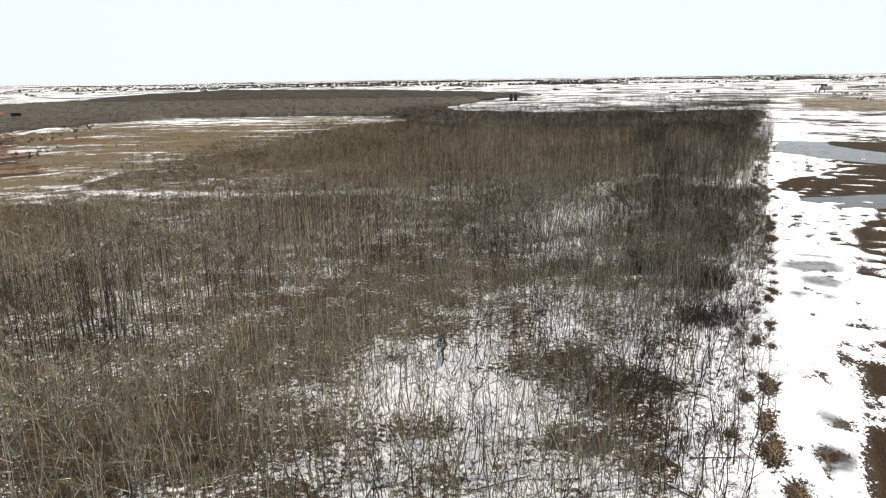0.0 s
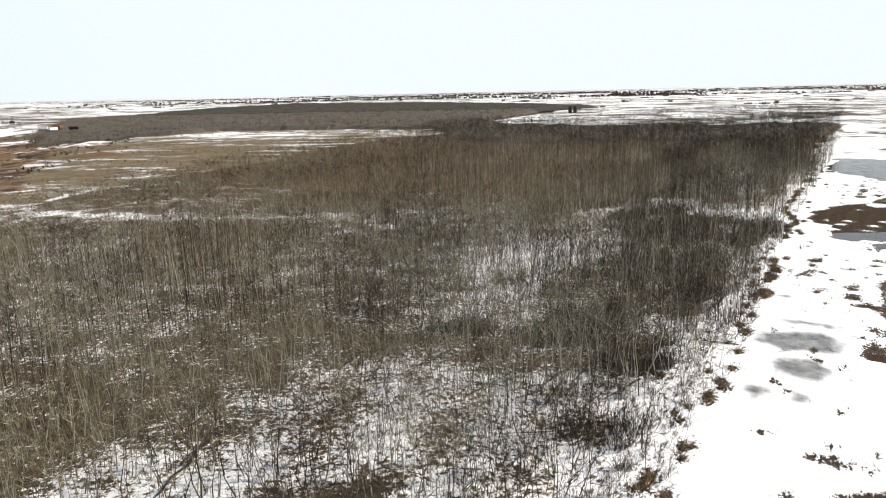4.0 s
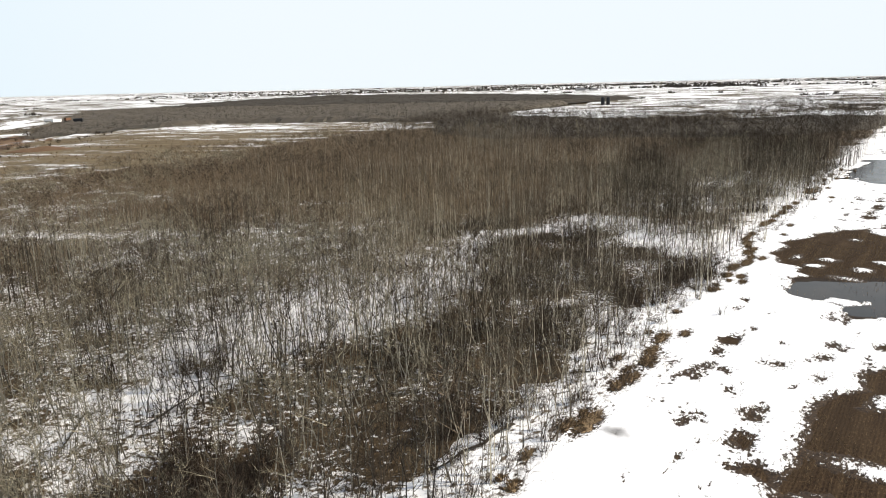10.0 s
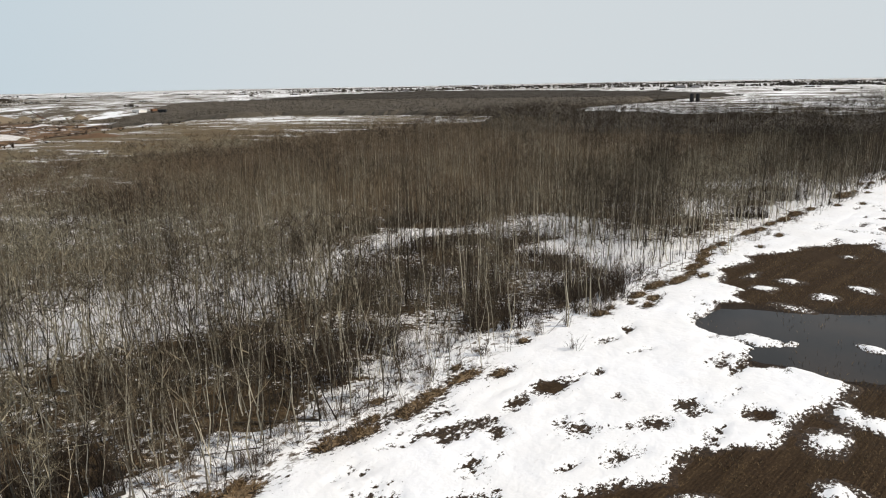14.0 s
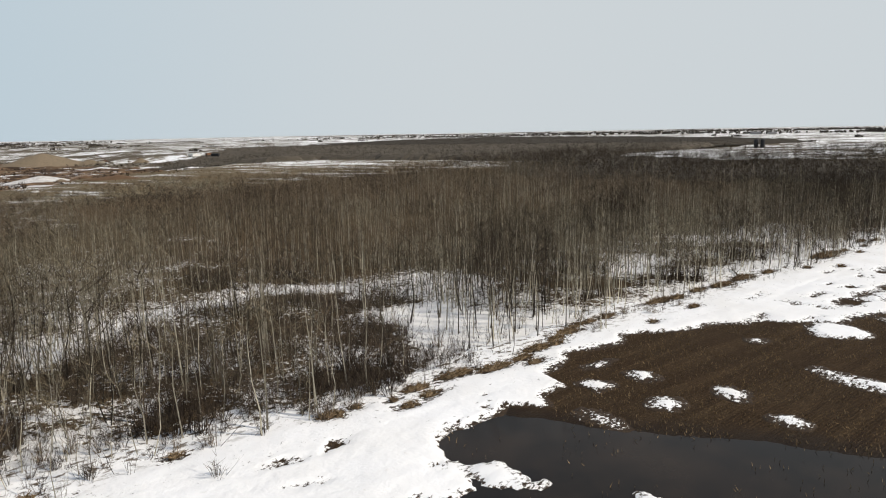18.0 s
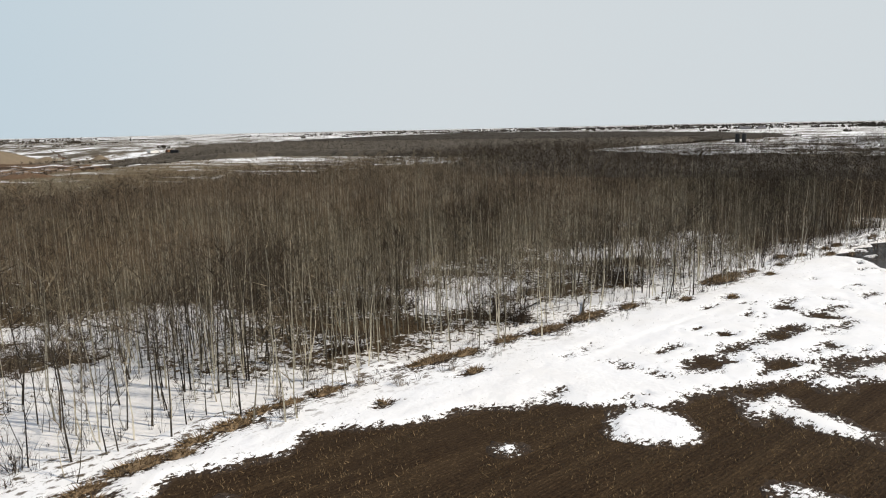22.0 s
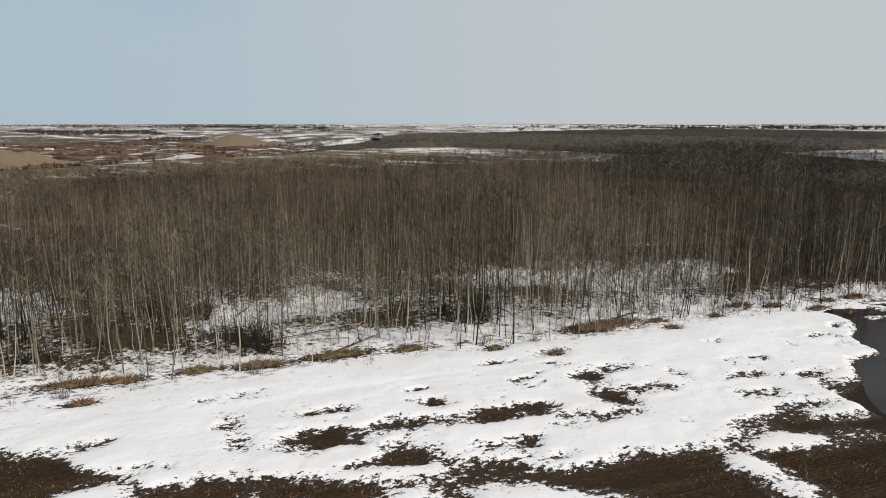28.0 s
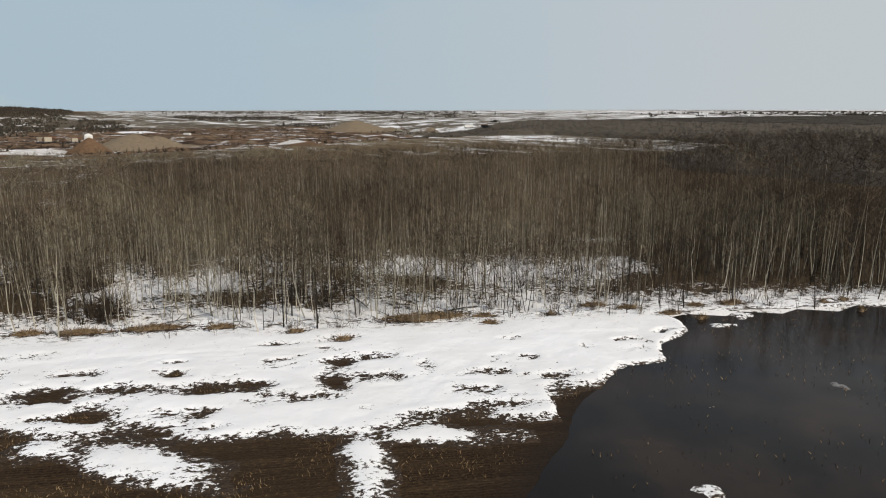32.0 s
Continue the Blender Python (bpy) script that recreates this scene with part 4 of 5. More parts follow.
def scatter(x0, x1, y0, y1, step, corners):
    """Jittered places in a polygon, thinned where the wood opens."""
    x, y = np.meshgrid(np.arange(x0, x1, step), np.arange(y0, y1, step), indexing="ij")
    x = (x + rng.uniform(-0.65, 0.65, x.shape) * step).ravel()
    y = (y + rng.uniform(-0.65, 0.65, y.shape) * step).ravel()
    keep = inside(x, y, corners)
    x, y = x[keep], y[keep]
    s, w = to_strip(x, y)
    thick = 0.05 + 0.3 * ramp(s, 64, 80) * (1 - ramp(s, 108, 116)) * ramp(w, -44, -32) - 0.12 * ramp(s, 84, 100) * (1 - ramp(s, 175, 200)) * ramp(w, -120, -100) * (1 - ramp(w, -46, -36)) + 1.1 * fnoise(x, y, 22, 131, 3) + 0.8 * fnoise(x, y, 6, 133, 2) - 1.1 * openings(x, y)
    for cx, cy, la, lb in DARK_THICKETS:
        thick = thick - 0.75 * np.exp(-(((x - cx) / la) ** 2 + ((y - cy) / lb) ** 2) ** 2)
    keep = (rng.uniform(0, 1, len(x)) < thick) & (w < -3.2 + 1.2 * ramp(-s, -95, -78) + 2.5 * (vnoise(s, w, 7, 9) - 0.6))
    return x[keep], y[keep]


def place(x, y, z=0.0):
    return np.stack([x, y, np.full(len(x), z)], 1)


wx, wy = scatter(-240, 290, -50, 655, 1.42, WOOD_MAIN)
ws, ww = to_strip(wx, wy)
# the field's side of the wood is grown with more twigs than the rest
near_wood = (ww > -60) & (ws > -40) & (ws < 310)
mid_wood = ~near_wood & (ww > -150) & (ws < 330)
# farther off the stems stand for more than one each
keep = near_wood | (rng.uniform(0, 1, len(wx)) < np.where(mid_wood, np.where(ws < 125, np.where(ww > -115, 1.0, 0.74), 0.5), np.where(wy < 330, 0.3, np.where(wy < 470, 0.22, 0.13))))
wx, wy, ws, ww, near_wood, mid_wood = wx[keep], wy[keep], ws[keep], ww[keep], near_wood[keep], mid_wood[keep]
front = np.flatnonzero(near_wood & (ww > -14) & (ws > 40) & (ws < 292))
rng.shuffle(front)
single = front[:185]
rest_near = near_wood.copy()
rest_near[single] = False
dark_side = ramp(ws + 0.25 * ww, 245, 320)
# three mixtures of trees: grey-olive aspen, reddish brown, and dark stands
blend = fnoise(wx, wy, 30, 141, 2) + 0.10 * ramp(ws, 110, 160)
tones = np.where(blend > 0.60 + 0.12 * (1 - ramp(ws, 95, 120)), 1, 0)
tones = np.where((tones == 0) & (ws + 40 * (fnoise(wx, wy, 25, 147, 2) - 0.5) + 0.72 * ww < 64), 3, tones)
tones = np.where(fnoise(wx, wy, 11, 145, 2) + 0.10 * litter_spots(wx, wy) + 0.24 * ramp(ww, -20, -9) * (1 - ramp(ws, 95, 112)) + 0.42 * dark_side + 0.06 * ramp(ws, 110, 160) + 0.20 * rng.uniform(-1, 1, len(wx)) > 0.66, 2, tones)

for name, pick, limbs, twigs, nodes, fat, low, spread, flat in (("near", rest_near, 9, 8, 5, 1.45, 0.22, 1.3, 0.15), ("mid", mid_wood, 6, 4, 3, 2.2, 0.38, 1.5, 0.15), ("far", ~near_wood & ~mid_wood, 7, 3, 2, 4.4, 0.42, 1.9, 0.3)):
    for tone in (0, 1, 2, 3):
        take = np.flatnonzero(pick & (tones == tone))
        for chunk in np.array_split(take, 2):
            grown = Wood()
            h = wood_height(wx[chunk], wy[chunk]) * (0.5 + 0.65 * rng.uniform(0, 1, len(chunk)) ** 0.6)
            bent = 1 - ramp(ws[chunk], 112, 128)
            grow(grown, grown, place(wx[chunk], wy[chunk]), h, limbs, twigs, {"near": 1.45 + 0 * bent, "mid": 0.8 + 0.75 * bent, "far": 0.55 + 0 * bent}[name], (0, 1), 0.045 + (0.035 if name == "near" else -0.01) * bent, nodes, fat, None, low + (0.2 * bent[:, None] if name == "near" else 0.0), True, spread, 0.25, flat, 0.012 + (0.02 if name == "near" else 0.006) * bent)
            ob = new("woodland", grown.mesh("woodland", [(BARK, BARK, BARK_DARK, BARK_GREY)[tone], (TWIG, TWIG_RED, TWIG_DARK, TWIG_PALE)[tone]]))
            tagged(ob, ("bare grey young aspen stems on snowy ground", "bare reddish-brown young trees on snowy ground", "bare dark-stemmed trees standing close together in snow", "pale olive-grey young aspens with fine upright twigs")[tone], "trees", kind="stuff")

# single trees along the field's edge
kinds = []
for k in range(14):
    r = np.random.default_rng(200 + k)
    tree = new("tree")
    tree.empty_display_size = 0.5
    trunk, crown = Wood(), Wood()
    grow(trunk, crown, np.zeros((1, 3)), np.array([8.0]), 18, 9, 1.4, (0, 0), 0.07, 7, 1.0, r, 0.34, False, 1.15, 0.5)
    bark = (BARK, BARK_WHITE if k in (1, 9) else BARK_DARK, BARK_DARK, BARK)[k % 4]
    for nm, wd, mt in (("trunk", trunk, bark), ("crown", crown, TWIG if k % 3 else TWIG_RED)):
        o = new(nm, wd.mesh(nm, [mt]))
        o.parent = tree
    tagged(tree, ("bare aspen with a grey-green trunk at the field's edge", "bare birch with a pale trunk at the field's edge",
                  "bare dark-barked tree at the field's edge", "bare slender aspen with fine upright twigs in snow")[k % 4], "tree", "trees along the field")
    kinds.append(tree)
used = set()
for i in single:
    k = int(rng.integers(0, 14))
    if ws[i] > 215 and rng.uniform() < 0.25:
        k = int(rng.choice([1, 9]))
    scale = float(wood_height(wx[i:i + 1], wy[i:i + 1])[0] * rng.uniform(0.5, 1.0) / 8.0)
    m = Matrix.Translation((wx[i], wy[i], 0)) @ Matrix.Rotation(rng.uniform(0, 6.28), 4, "Z") @ Matrix.Diagonal((scale, scale, scale, 1))
    if k in used:
        copy_thing(kinds[k], m)
    else:
        kinds[k].matrix_basis = m
        used.add(k)

# undergrowth
ux, uy = scatter(-120, 170, 20, 330, 3.0, WOOD_MAIN)
us, uw = to_strip(ux, uy)
pick = fnoise(ux, uy, 16, 151, 2) > np.where(uw > -40, np.where(us > 160, 0.34, 0.44), 0.54)
under_wood = Wood()
bush(under_wood, place(ux[pick], uy[pick]), rng.uniform(0.6, 2.6, pick.sum()), 9, 0, 0.4, 0.022, 1, None, True)
tagged(new("undergrowth", under_wood.mesh("undergrowth", [SHRUB])), "dark leafless willow brush between the stems", "shrubs", kind="stuff")

# thin grey brush and seedlings under the trees of the field's side
vx, vy = scatter(-60, 170, 10, 330, 1.15, WOOD_MAIN)
vs, vw = to_strip(vx, vy)
keep = (vw > -75) & (vs < 300) & (rng.uniform(0, 1, len(vx)) < (0.25 + 0.9 * (fnoise(vx, vy, 9, 153, 3) - 0.25)) * (0.45 + 0.55 * ramp(vs, 88, 104)))
vx, vy = vx[keep], vy[keep]
for part_of in np.array_split(np.arange(len(vx)), 2):
    brushwood = Wood()
    high = 0.5 + 1.9 * rng.uniform(0, 1, len(part_of)) ** 1.5
    bush(brushwood, place(vx[part_of], vy[part_of]), high, 4, 0, 0.4, 0.012, 4, None, True)
    tagged(new("brushwood", brushwood.mesh("brushwood", [TWIG_PALE])), "thin grey-brown brush and seedlings under the trees", "shrubs", kind="stuff")

# the belt of wood beyond the meadow
def closed_canopy(x0, x1, y0, y1, step, corners, height, seed):
    """The mass of fine twigs that closes a far wood: a rough sheet that comes down to the ground at the wood's rim."""
    x, y = np.meshgrid(np.arange(x0, x1, step), np.arange(y0, y1, step), indexing="ij")
    jx, jy = 14 * (fnoise(x, y, 40, seed) - 0.5), 14 * (fnoise(x, y, 40, seed + 1) - 0.5)
    full = inside(x + jx, y + jy, corners)
    near_rim = full.astype(float)
    for _ in range(3):
        near_rim = (near_rim + np.roll(near_rim, 1, 0) + np.roll(near_rim, -1, 0) + np.roll(near_rim, 1, 1) + np.roll(near_rim, -1, 1)) / 5
    z = np.where(full, height * ramp(near_rim, 0.35, 1.0) * (0.25 + 0.85 * fnoise(x, y, 13, seed + 2, 3, 0.7)), -0.6) - pit_drop(x, y)
    faces = grid_faces(*x.shape)
    faces = faces[full.ravel()[faces].any(1)]
    v = np.stack([x + rng.uniform(-0.35, 0.35, x.shape) * step, y + rng.uniform(-0.35, 0.35, x.shape) * step, z], 2).reshape(-1, 3)
    return mesh_of("canopy", v, np.concatenate([faces[:, :3], faces[:, [0, 2, 3]]]), [TWIG_FAR])


tagged(new("far_canopy", closed_canopy(-600, 170, 570, 1030, 4.0, WOOD_BELT, 5.4, 160)), "grey-brown mass of bare twigs of a distant wood", "trees", kind="stuff")
tagged(new("far_canopy", closed_canopy(-660, 190, 990, 1820, 8.0, WOOD_BELT_BACK, 6.0, 164)), "grey mass of bare twigs at the back of a distant wood", "trees", kind="stuff")
WOOD_BACK = [(-40, 600), (-20, 640), (20, 645), (88, 580), (158, 572), (262, 582), (225, 500), (150, 450), (20, 450), (-15, 490), (-30, 540)]
tagged(new("far_canopy", closed_canopy(-60, 300, 440, 660, 4.0, WOOD_BACK, 4.8, 170)), "brown mass of bare twigs at the back of the wood", "trees", kind="stuff")
bx, by = scatter(-600, 150, 585, 1010, 7.4, WOOD_BELT)
belt = Wood()
# the rim that faces the meadow stands closer
ex, ey = scatter(-480, 60, 580, 680, 3.4, WOOD_BELT)
hx, hy = scatter(-640, 160, 1010, 1800, 15, WOOD_BELT_BACK)
at_rim = ~inside(ex, ey - 24, WOOD_BELT)
bx, by = np.concatenate([bx, ex[at_rim], hx]), np.concatenate([by, ey[at_rim], hy])
belt_foot = place(bx, by)
belt_foot[:, 2] -= pit_drop(bx, by)
grow(belt, belt, belt_foot, 7.5 * rng.uniform(0.7, 1.15, len(bx)), 4, 3, 1.0, (0, 0), 0.05, 2, 5.5, None, 0.15, True, 1.7)
tagged(new("far_wood", belt.mesh("far_wood", [TWIG_FAR])), "distant belt of bare grey-brown woodland", "trees", kind="stuff")

# bluffs and shelter belts over the plain: a closed mass of twigs with single stems standing out of it
bluff = Wood()
for k in range(420):
    az, dist = rng.uniform(-0.75, 1.65), 640 * (4500 / 640) ** rng.uniform(0, 1)
    cx, cy = -math.sin(az) * dist, math.cos(az) * dist
    if inside(np.array([cx]), np.array([cy]), WOOD_BELT)[0] or inside(np.array([cx]), np.array([cy]), WOOD_BELT_BACK)[0] or (-60 < cx < 460 and cy < 1120) or (cy < 640 and cx > -520) or math.hypot(cx - 80, cy - 1930) < 160:
        continue
    if pit_drop(cx, cy) > 3:
        continue
    size = dist * 0.003 * 5 ** rng.uniform(0, 1)
    deep = size * rng.uniform(0.08, 0.25)
    turn = rng.choice([0.44, 0.44, 2.01, rng.uniform(0, 3)])
    top = rng.uniform(1.6, 3.8)
    n = int(np.clip(size * 1.6, 10, 40))
    p, q = rng.normal(0, size * 0.8, n), rng.normal(0, deep * 0.7, n)
    x, y = cx + p * math.cos(turn) - q * math.sin(turn), cy + p * math.sin(turn) + q * math.cos(turn)
    bush(bluff, place(x, y), rng.uniform(0.7, 1.4, n) * top, 4, 0, 0.9, 0.5 + dist / 1900, 1, None, True)
tagged(new("tree_bluff", bluff.mesh("tree_bluff", [TWIG_FAR])), "scattered bare bluffs of trees over snowy farmland", "trees", kind="stuff")

# a bluff of poplars in the snowy field behind the wood
BLUFF = [(128, 762), (150, 790), (198, 832), (252, 856), (319, 915), (352, 985), (300, 960), (240, 912), (190, 895), (150, 850)]
qx, qy = np.meshgrid(np.arange(120, 360, 3.6), np.arange(755, 990, 3.6), indexing="ij")
qx, qy = (qx + rng.uniform(-1.8, 1.8, qx.shape)).ravel(), (qy + rng.uniform(-1.8, 1.8, qy.shape)).ravel()
at_bluff = inside(qx + 22 * (fnoise(qx, qy, 30, 181) - 0.5), qy + 22 * (fnoise(qx, qy, 30, 183) - 0.5), BLUFF) & (fnoise(qx, qy, 18, 185, 2) > 0.4)
qx, qy = qx[at_bluff], qy[at_bluff]
poplars = Wood()
grow(poplars, poplars, place(qx, qy, -0.6), rng.uniform(4.0, 7.5, len(qx)), 5, 3, 1.0, (0, 0), 0.05, 2, 4.5, None, 0.1, True, 1.8)
tagged(new("far_wood", poplars.mesh("far_wood", [TWIG_FAR])), "bluff of bare poplars in a snowy field behind the wood", "trees", kind="stuff")


# woods to the west: behind the pit floor, up the ridge and along the horizon
WEST_WOODS = [[(-690, 236), (-720, 276), (-780, 312), (-1080, 350), (-1340, 385), (-1760, 440), (-2300, 480), (-2400, 120), (-1500, 60), (-800, 180)],
              [(-770, 335), (-775, 398), (-940, 430), (-1106, 462), (-1320, 412), (-1050, 370)], [(-1250, 600), (-1230, 820), (-1420, 860), (-1500, 620)], [(-905, 640), (-860, 700), (-980, 800), (-1060, 730)]]
west = Wood()
for corners in WEST_WOODS:
    xs, ys = [c[0] for c in corners], [c[1] for c in corners]
    hx, hy = np.meshgrid(np.arange(min(xs), max(xs), 11.0), np.arange(min(ys), max(ys), 9.0), indexing="ij")
    hx, hy = (hx + rng.uniform(-6, 6, hx.shape)).ravel(), (hy + rng.uniform(-5, 5, hy.shape)).ravel()
    grown_over = inside(hx + 50 * (fnoise(hx, hy, 60, 187) - 0.5), hy + 40 * (fnoise(hx, hy, 60, 189) - 0.5), corners) & (fnoise(hx, hy, 45, 193, 2) > 0.34)
    hx, hy = hx[grown_over], hy[grown_over]
    foot = place(hx, hy)
    foot[:, 2] = 24 * np.exp(-(((hx + 1900) / 500) ** 2 + ((hy - 210) / 300) ** 2)) - pit_drop(hx, hy) - 0.8
    bush(west, foot, rng.uniform(3.5, 7.0, len(hx)), 5, 0, 1.2, 1.3, 2, None, True)
for k in range(115):
    az, dist = rng.uniform(0.9, 1.75) if k < 70 else rng.uniform(-0.75, 0.9), rng.uniform(2300, 4300)
    n = 70
    p, q = rng.uniform(-1, 1, n) * rng.uniform(120, 460), rng.normal(0, 12, n)
    bush(west, place(-math.sin(az) * dist - p * math.cos(az) + q, math.cos(az) * dist - p * math.sin(az) + q, -2.0), rng.uniform(5, 8, n), 3, 0, 2.0, 4.5, 1, None, True)
tagged(new("ridge_wood", west.mesh("ridge_wood", [TWIG_FAR])), "dark bare woods beyond the gravel pit and along the horizon", "trees", kind="stuff")

# ---- along the field's edge ----
def strip_point(s, w, z=0.0):
    x, y = from_strip(s, w)
    return Vector((x, y, z))


def grass_tussock(s, w, half, k):
    """A low sod with matted dry blades, longer along the field's edge."""
    r = np.random.default_rng(400 + k)
    thing = new("grass_tussock")
    thing.empty_display_size = 0.3
    thing.matrix_basis = Matrix.Translation(strip_point(s, w)) @ Matrix.Rotation(math.atan2(0.9063, 0.4226), 4, "Z")
    half *= 0.95
    wide = half * float(r.uniform(0.14, 0.3)) + 0.24
    na, nr = 22, 6
    a = np.linspace(0, 2 * math.pi, na, endpoint=False)
    rim = 0.95 + 2.0 * (fnoise(np.cos(a) * 2 + k * 7, np.sin(a) * 2, 1.0, 7, 4, 0.7) - 0.5)
    rows = [np.array([[0, 0, 0.4]])]
    for q in np.linspace(0.22, 1, nr):
        lump = 0.16 * r.uniform(-1, 1, na) * (1 - q)
        rows.append(np.stack([np.cos(a) * half * rim * q, np.sin(a) * wide * rim * q, 0.3 * (1 - q ** 2) - 0.12 * q ** 4 + lump], 1))
    v = np.concatenate(rows)
    f = [(0, 1 + c, 1 + (c + 1) % na) for c in range(na)]
    for q in range(nr - 1):
        for c in range(na):
            i, j = 1 + q * na + c, 1 + q * na + (c + 1) % na
            f += [(i, i + na, j + na), (i, j + na, j)]
    sod = new("sod", mesh_of("sod", v, f, [SOD], smooth=True))
    sod.parent = thing
    n = int(150 * half)
    rad, ang = np.sqrt(r.uniform(0, 1, n)), r.uniform(0, 2 * math.pi, n)
    p0 = np.stack([np.cos(ang) * half * rad, np.sin(ang) * wide * rad, 0.38 * (1 - rad ** 2)], 1)
    d = np.stack([np.cos(ang) * 0.5 + r.normal(0, 0.5, n), np.sin(ang) * 0.5 + r.normal(0, 0.5, n), r.uniform(0.25, 0.9, n)], 1)
    blades = Wood()
    blades.slivers(p0, p0 + d * r.uniform(0.25, 0.6, (n, 1)), 0.04)
    o = new("grass_mat", blades.mesh("grass_mat", [STRAW]))
    o.parent = thing
    return tagged(thing, "matted tussock of dry brown grass between snow and trees", "grass", "tussocks along the field")


for k, (s, w, half) in enumerate(TUSSOCKS + TUSSOCKS_MORE + TUSSOCKS_SMALL):
    grass_tussock(s, w, half, k)


def leafless_shrub(k, height, stems, spread):
    r = np.random.default_rng(500 + k)
    thing = new("shrub")
    thing.empty_display_size = 0.3
    for q in range(3):
        w = Wood()
        off = np.array([[0.25 * math.cos(2.1 * q), 0.25 * math.sin(2.1 * q), 0]])
        bush(w, off, np.array([height * float(r.uniform(0.8, 1.1))]), stems // 3, 0, spread, 0.02, 4, r)
        o = new("stem_fan", w.mesh("stem_fan", [SHRUB if k % 2 else TWIG_RED]))
        o.parent = thing
    return tagged(thing, "dark leafless willow shrub with fanned stems in the snow" if k % 2 else "reddish-brown leafless shrub with fine stems in the snow", "shrub", "shrubs along the field")


shrub_kinds = [leafless_shrub(k, 2.2, 24, 0.3 + 0.06 * k) for k in range(6)]
used = set()
r = np.random.default_rng(61)
for n in range(170):
    k = int(r.integers(0, 6))
    s = float(r.uniform(20, 115) if n % 5 < 2 else r.uniform(-12, 292))
    w = float(-3.6 - abs(r.normal(0, 4.0)))
    scale = float(r.uniform(0.35, 1.15))
    m = Matrix.Translation(strip_point(s, w)) @ Matrix.Rotation(float(r.uniform(0, 6.28)), 4, "Z") @ Matrix.Diagonal((scale, scale, scale, 1))
    if k in used:
        copy_thing(shrub_kinds[k], m)
    else:
        shrub_kinds[k].matrix_basis = m
        used.add(k)

# dark willow thickets
thicket = Wood()
for x, y, la, lb in THICKETS + THICKETS_MORE + DARK_THICKETS:
    n = int(la * lb * (1.1 if y < 80 else 2.0))
    ang, rad = rng.uniform(0, 6.28, n), np.sqrt(rng.uniform(0, 1, n))
    bush(thicket, place(x + la * rad * np.cos(ang), y + lb * rad * np.sin(ang)), rng.uniform(1.6, 3.8, n) * (0.7 if y < 80 else 1.0), 11, 1 if y < 80 else 0, 0.4, 0.03, 2)
tagged(new("willow_thicket", thicket.mesh("willow_thicket", [SHRUB, TWIG_RED])), "dense dark brown willow thickets in the wood", "shrubs", kind="stuff")


# low scrub in the bay of the wood, and along the shaded edge of the trees
cx, cy = np.meshgrid(np.arange(20, 170, 0.85), np.arange(70, 340, 0.85), indexing="ij")
cx, cy = (cx + rng.uniform(-0.5, 0.5, cx.shape)).ravel(), (cy + rng.uniform(-0.5, 0.5, cy.shape)).ravel()
cs, cw = to_strip(cx, cy)
rim_scrub = 0.3 * ramp(cw, -26, -18) * (1 - ramp(cw, -5.5, -3)) * ramp(-cs, -122, -112) * ramp(cs, 10, 30)
rim_scrub = np.maximum(rim_scrub, 0.55 * ramp(cw, -8, -4) * (1 - ramp(cw, -2.2, -0.6)) * ramp(-cs, -108, -96))
rim_scrub = np.maximum(rim_scrub, 0.3 * ramp(cw, -45, -35) * (1 - ramp(cw, -8, -4.5)) * ramp(cs, 238, 262) * (1 - ramp(cs, 290, 300)))
keep = rng.uniform(0, 1, len(cx)) < np.maximum(brush(cx, cy) * 1.4 * ramp(fnoise(cx, cy, 5, 155, 3), 0.34, 0.62), rim_scrub * (0.2 + 1.6 * fnoise(cx, cy, 5, 157, 2) ** 1.5))
cx, cy = cx[keep], cy[keep]
for part_of in np.array_split(np.arange(len(cx)), 2):
    scrub = Wood()
    high = rng.uniform(0.5, 2.2, len(part_of)) + 1.8 * (rng.uniform(0, 1, len(part_of)) > 0.88)
    bush(scrub, place(cx[part_of], cy[part_of]), high, 10, 0, 0.55, 0.024, 3, None, True)
    tagged(new("scrub", scrub.mesh("scrub", [SCRUB_TWIG])), "low grey-brown leafless scrub over leaf litter and snow", "shrubs", kind="stuff")


# saplings in the snowy openings and along the edge
ax, ay = np.meshgrid(np.arange(20, 175, 1.1), np.arange(60, 350, 1.1), indexing="ij")
ax, ay = (ax + rng.uniform(-0.6, 0.6, ax.shape)).ravel(), (ay + rng.uniform(-0.6, 0.6, ay.shape)).ravel()
a_s, a_w = to_strip(ax, ay)
keep = (a_w < -3.5) & (a_w > -45) & (a_s > -10) & (a_s < 295) & (rng.uniform(0, 1, len(ax)) < 0.32 * openings(ax, ay) * (0.3 + 1.4 * fnoise(ax, ay, 6, 191, 2)))
saplings = Wood()
bush(saplings, place(ax[keep], ay[keep]), 0.4 + 2.2 * rng.uniform(0, 1, keep.sum()) ** 2, 5, 0, 0.3, 0.018, 2)
tagged(new("sapling_growth", saplings.mesh("sapling_growth", [SHRUB])), "thin dark saplings and twigs poking out of snow", "shrubs", kind="stuff")

# crooked dark trees standing in the scrub
for n in range(95):
    s, w = float(rng.uniform(114, 156)), float(rng.uniform(-44, -4))
    x, y = from_strip(s, w)
    scale = float(rng.uniform(0.4, 0.85))
    lean_by = Matrix.Rotation(float(rng.normal(0, 0.16)), 4, "X")
    copy_thing(kinds[int(rng.choice([2, 6, 10]))], Matrix.Translation((x, y, 0)) @ Matrix.Rotation(float(rng.uniform(0, 6.28)), 4, "Z") @ lean_by @ Matrix.Diagonal((scale, scale, scale, 1)))


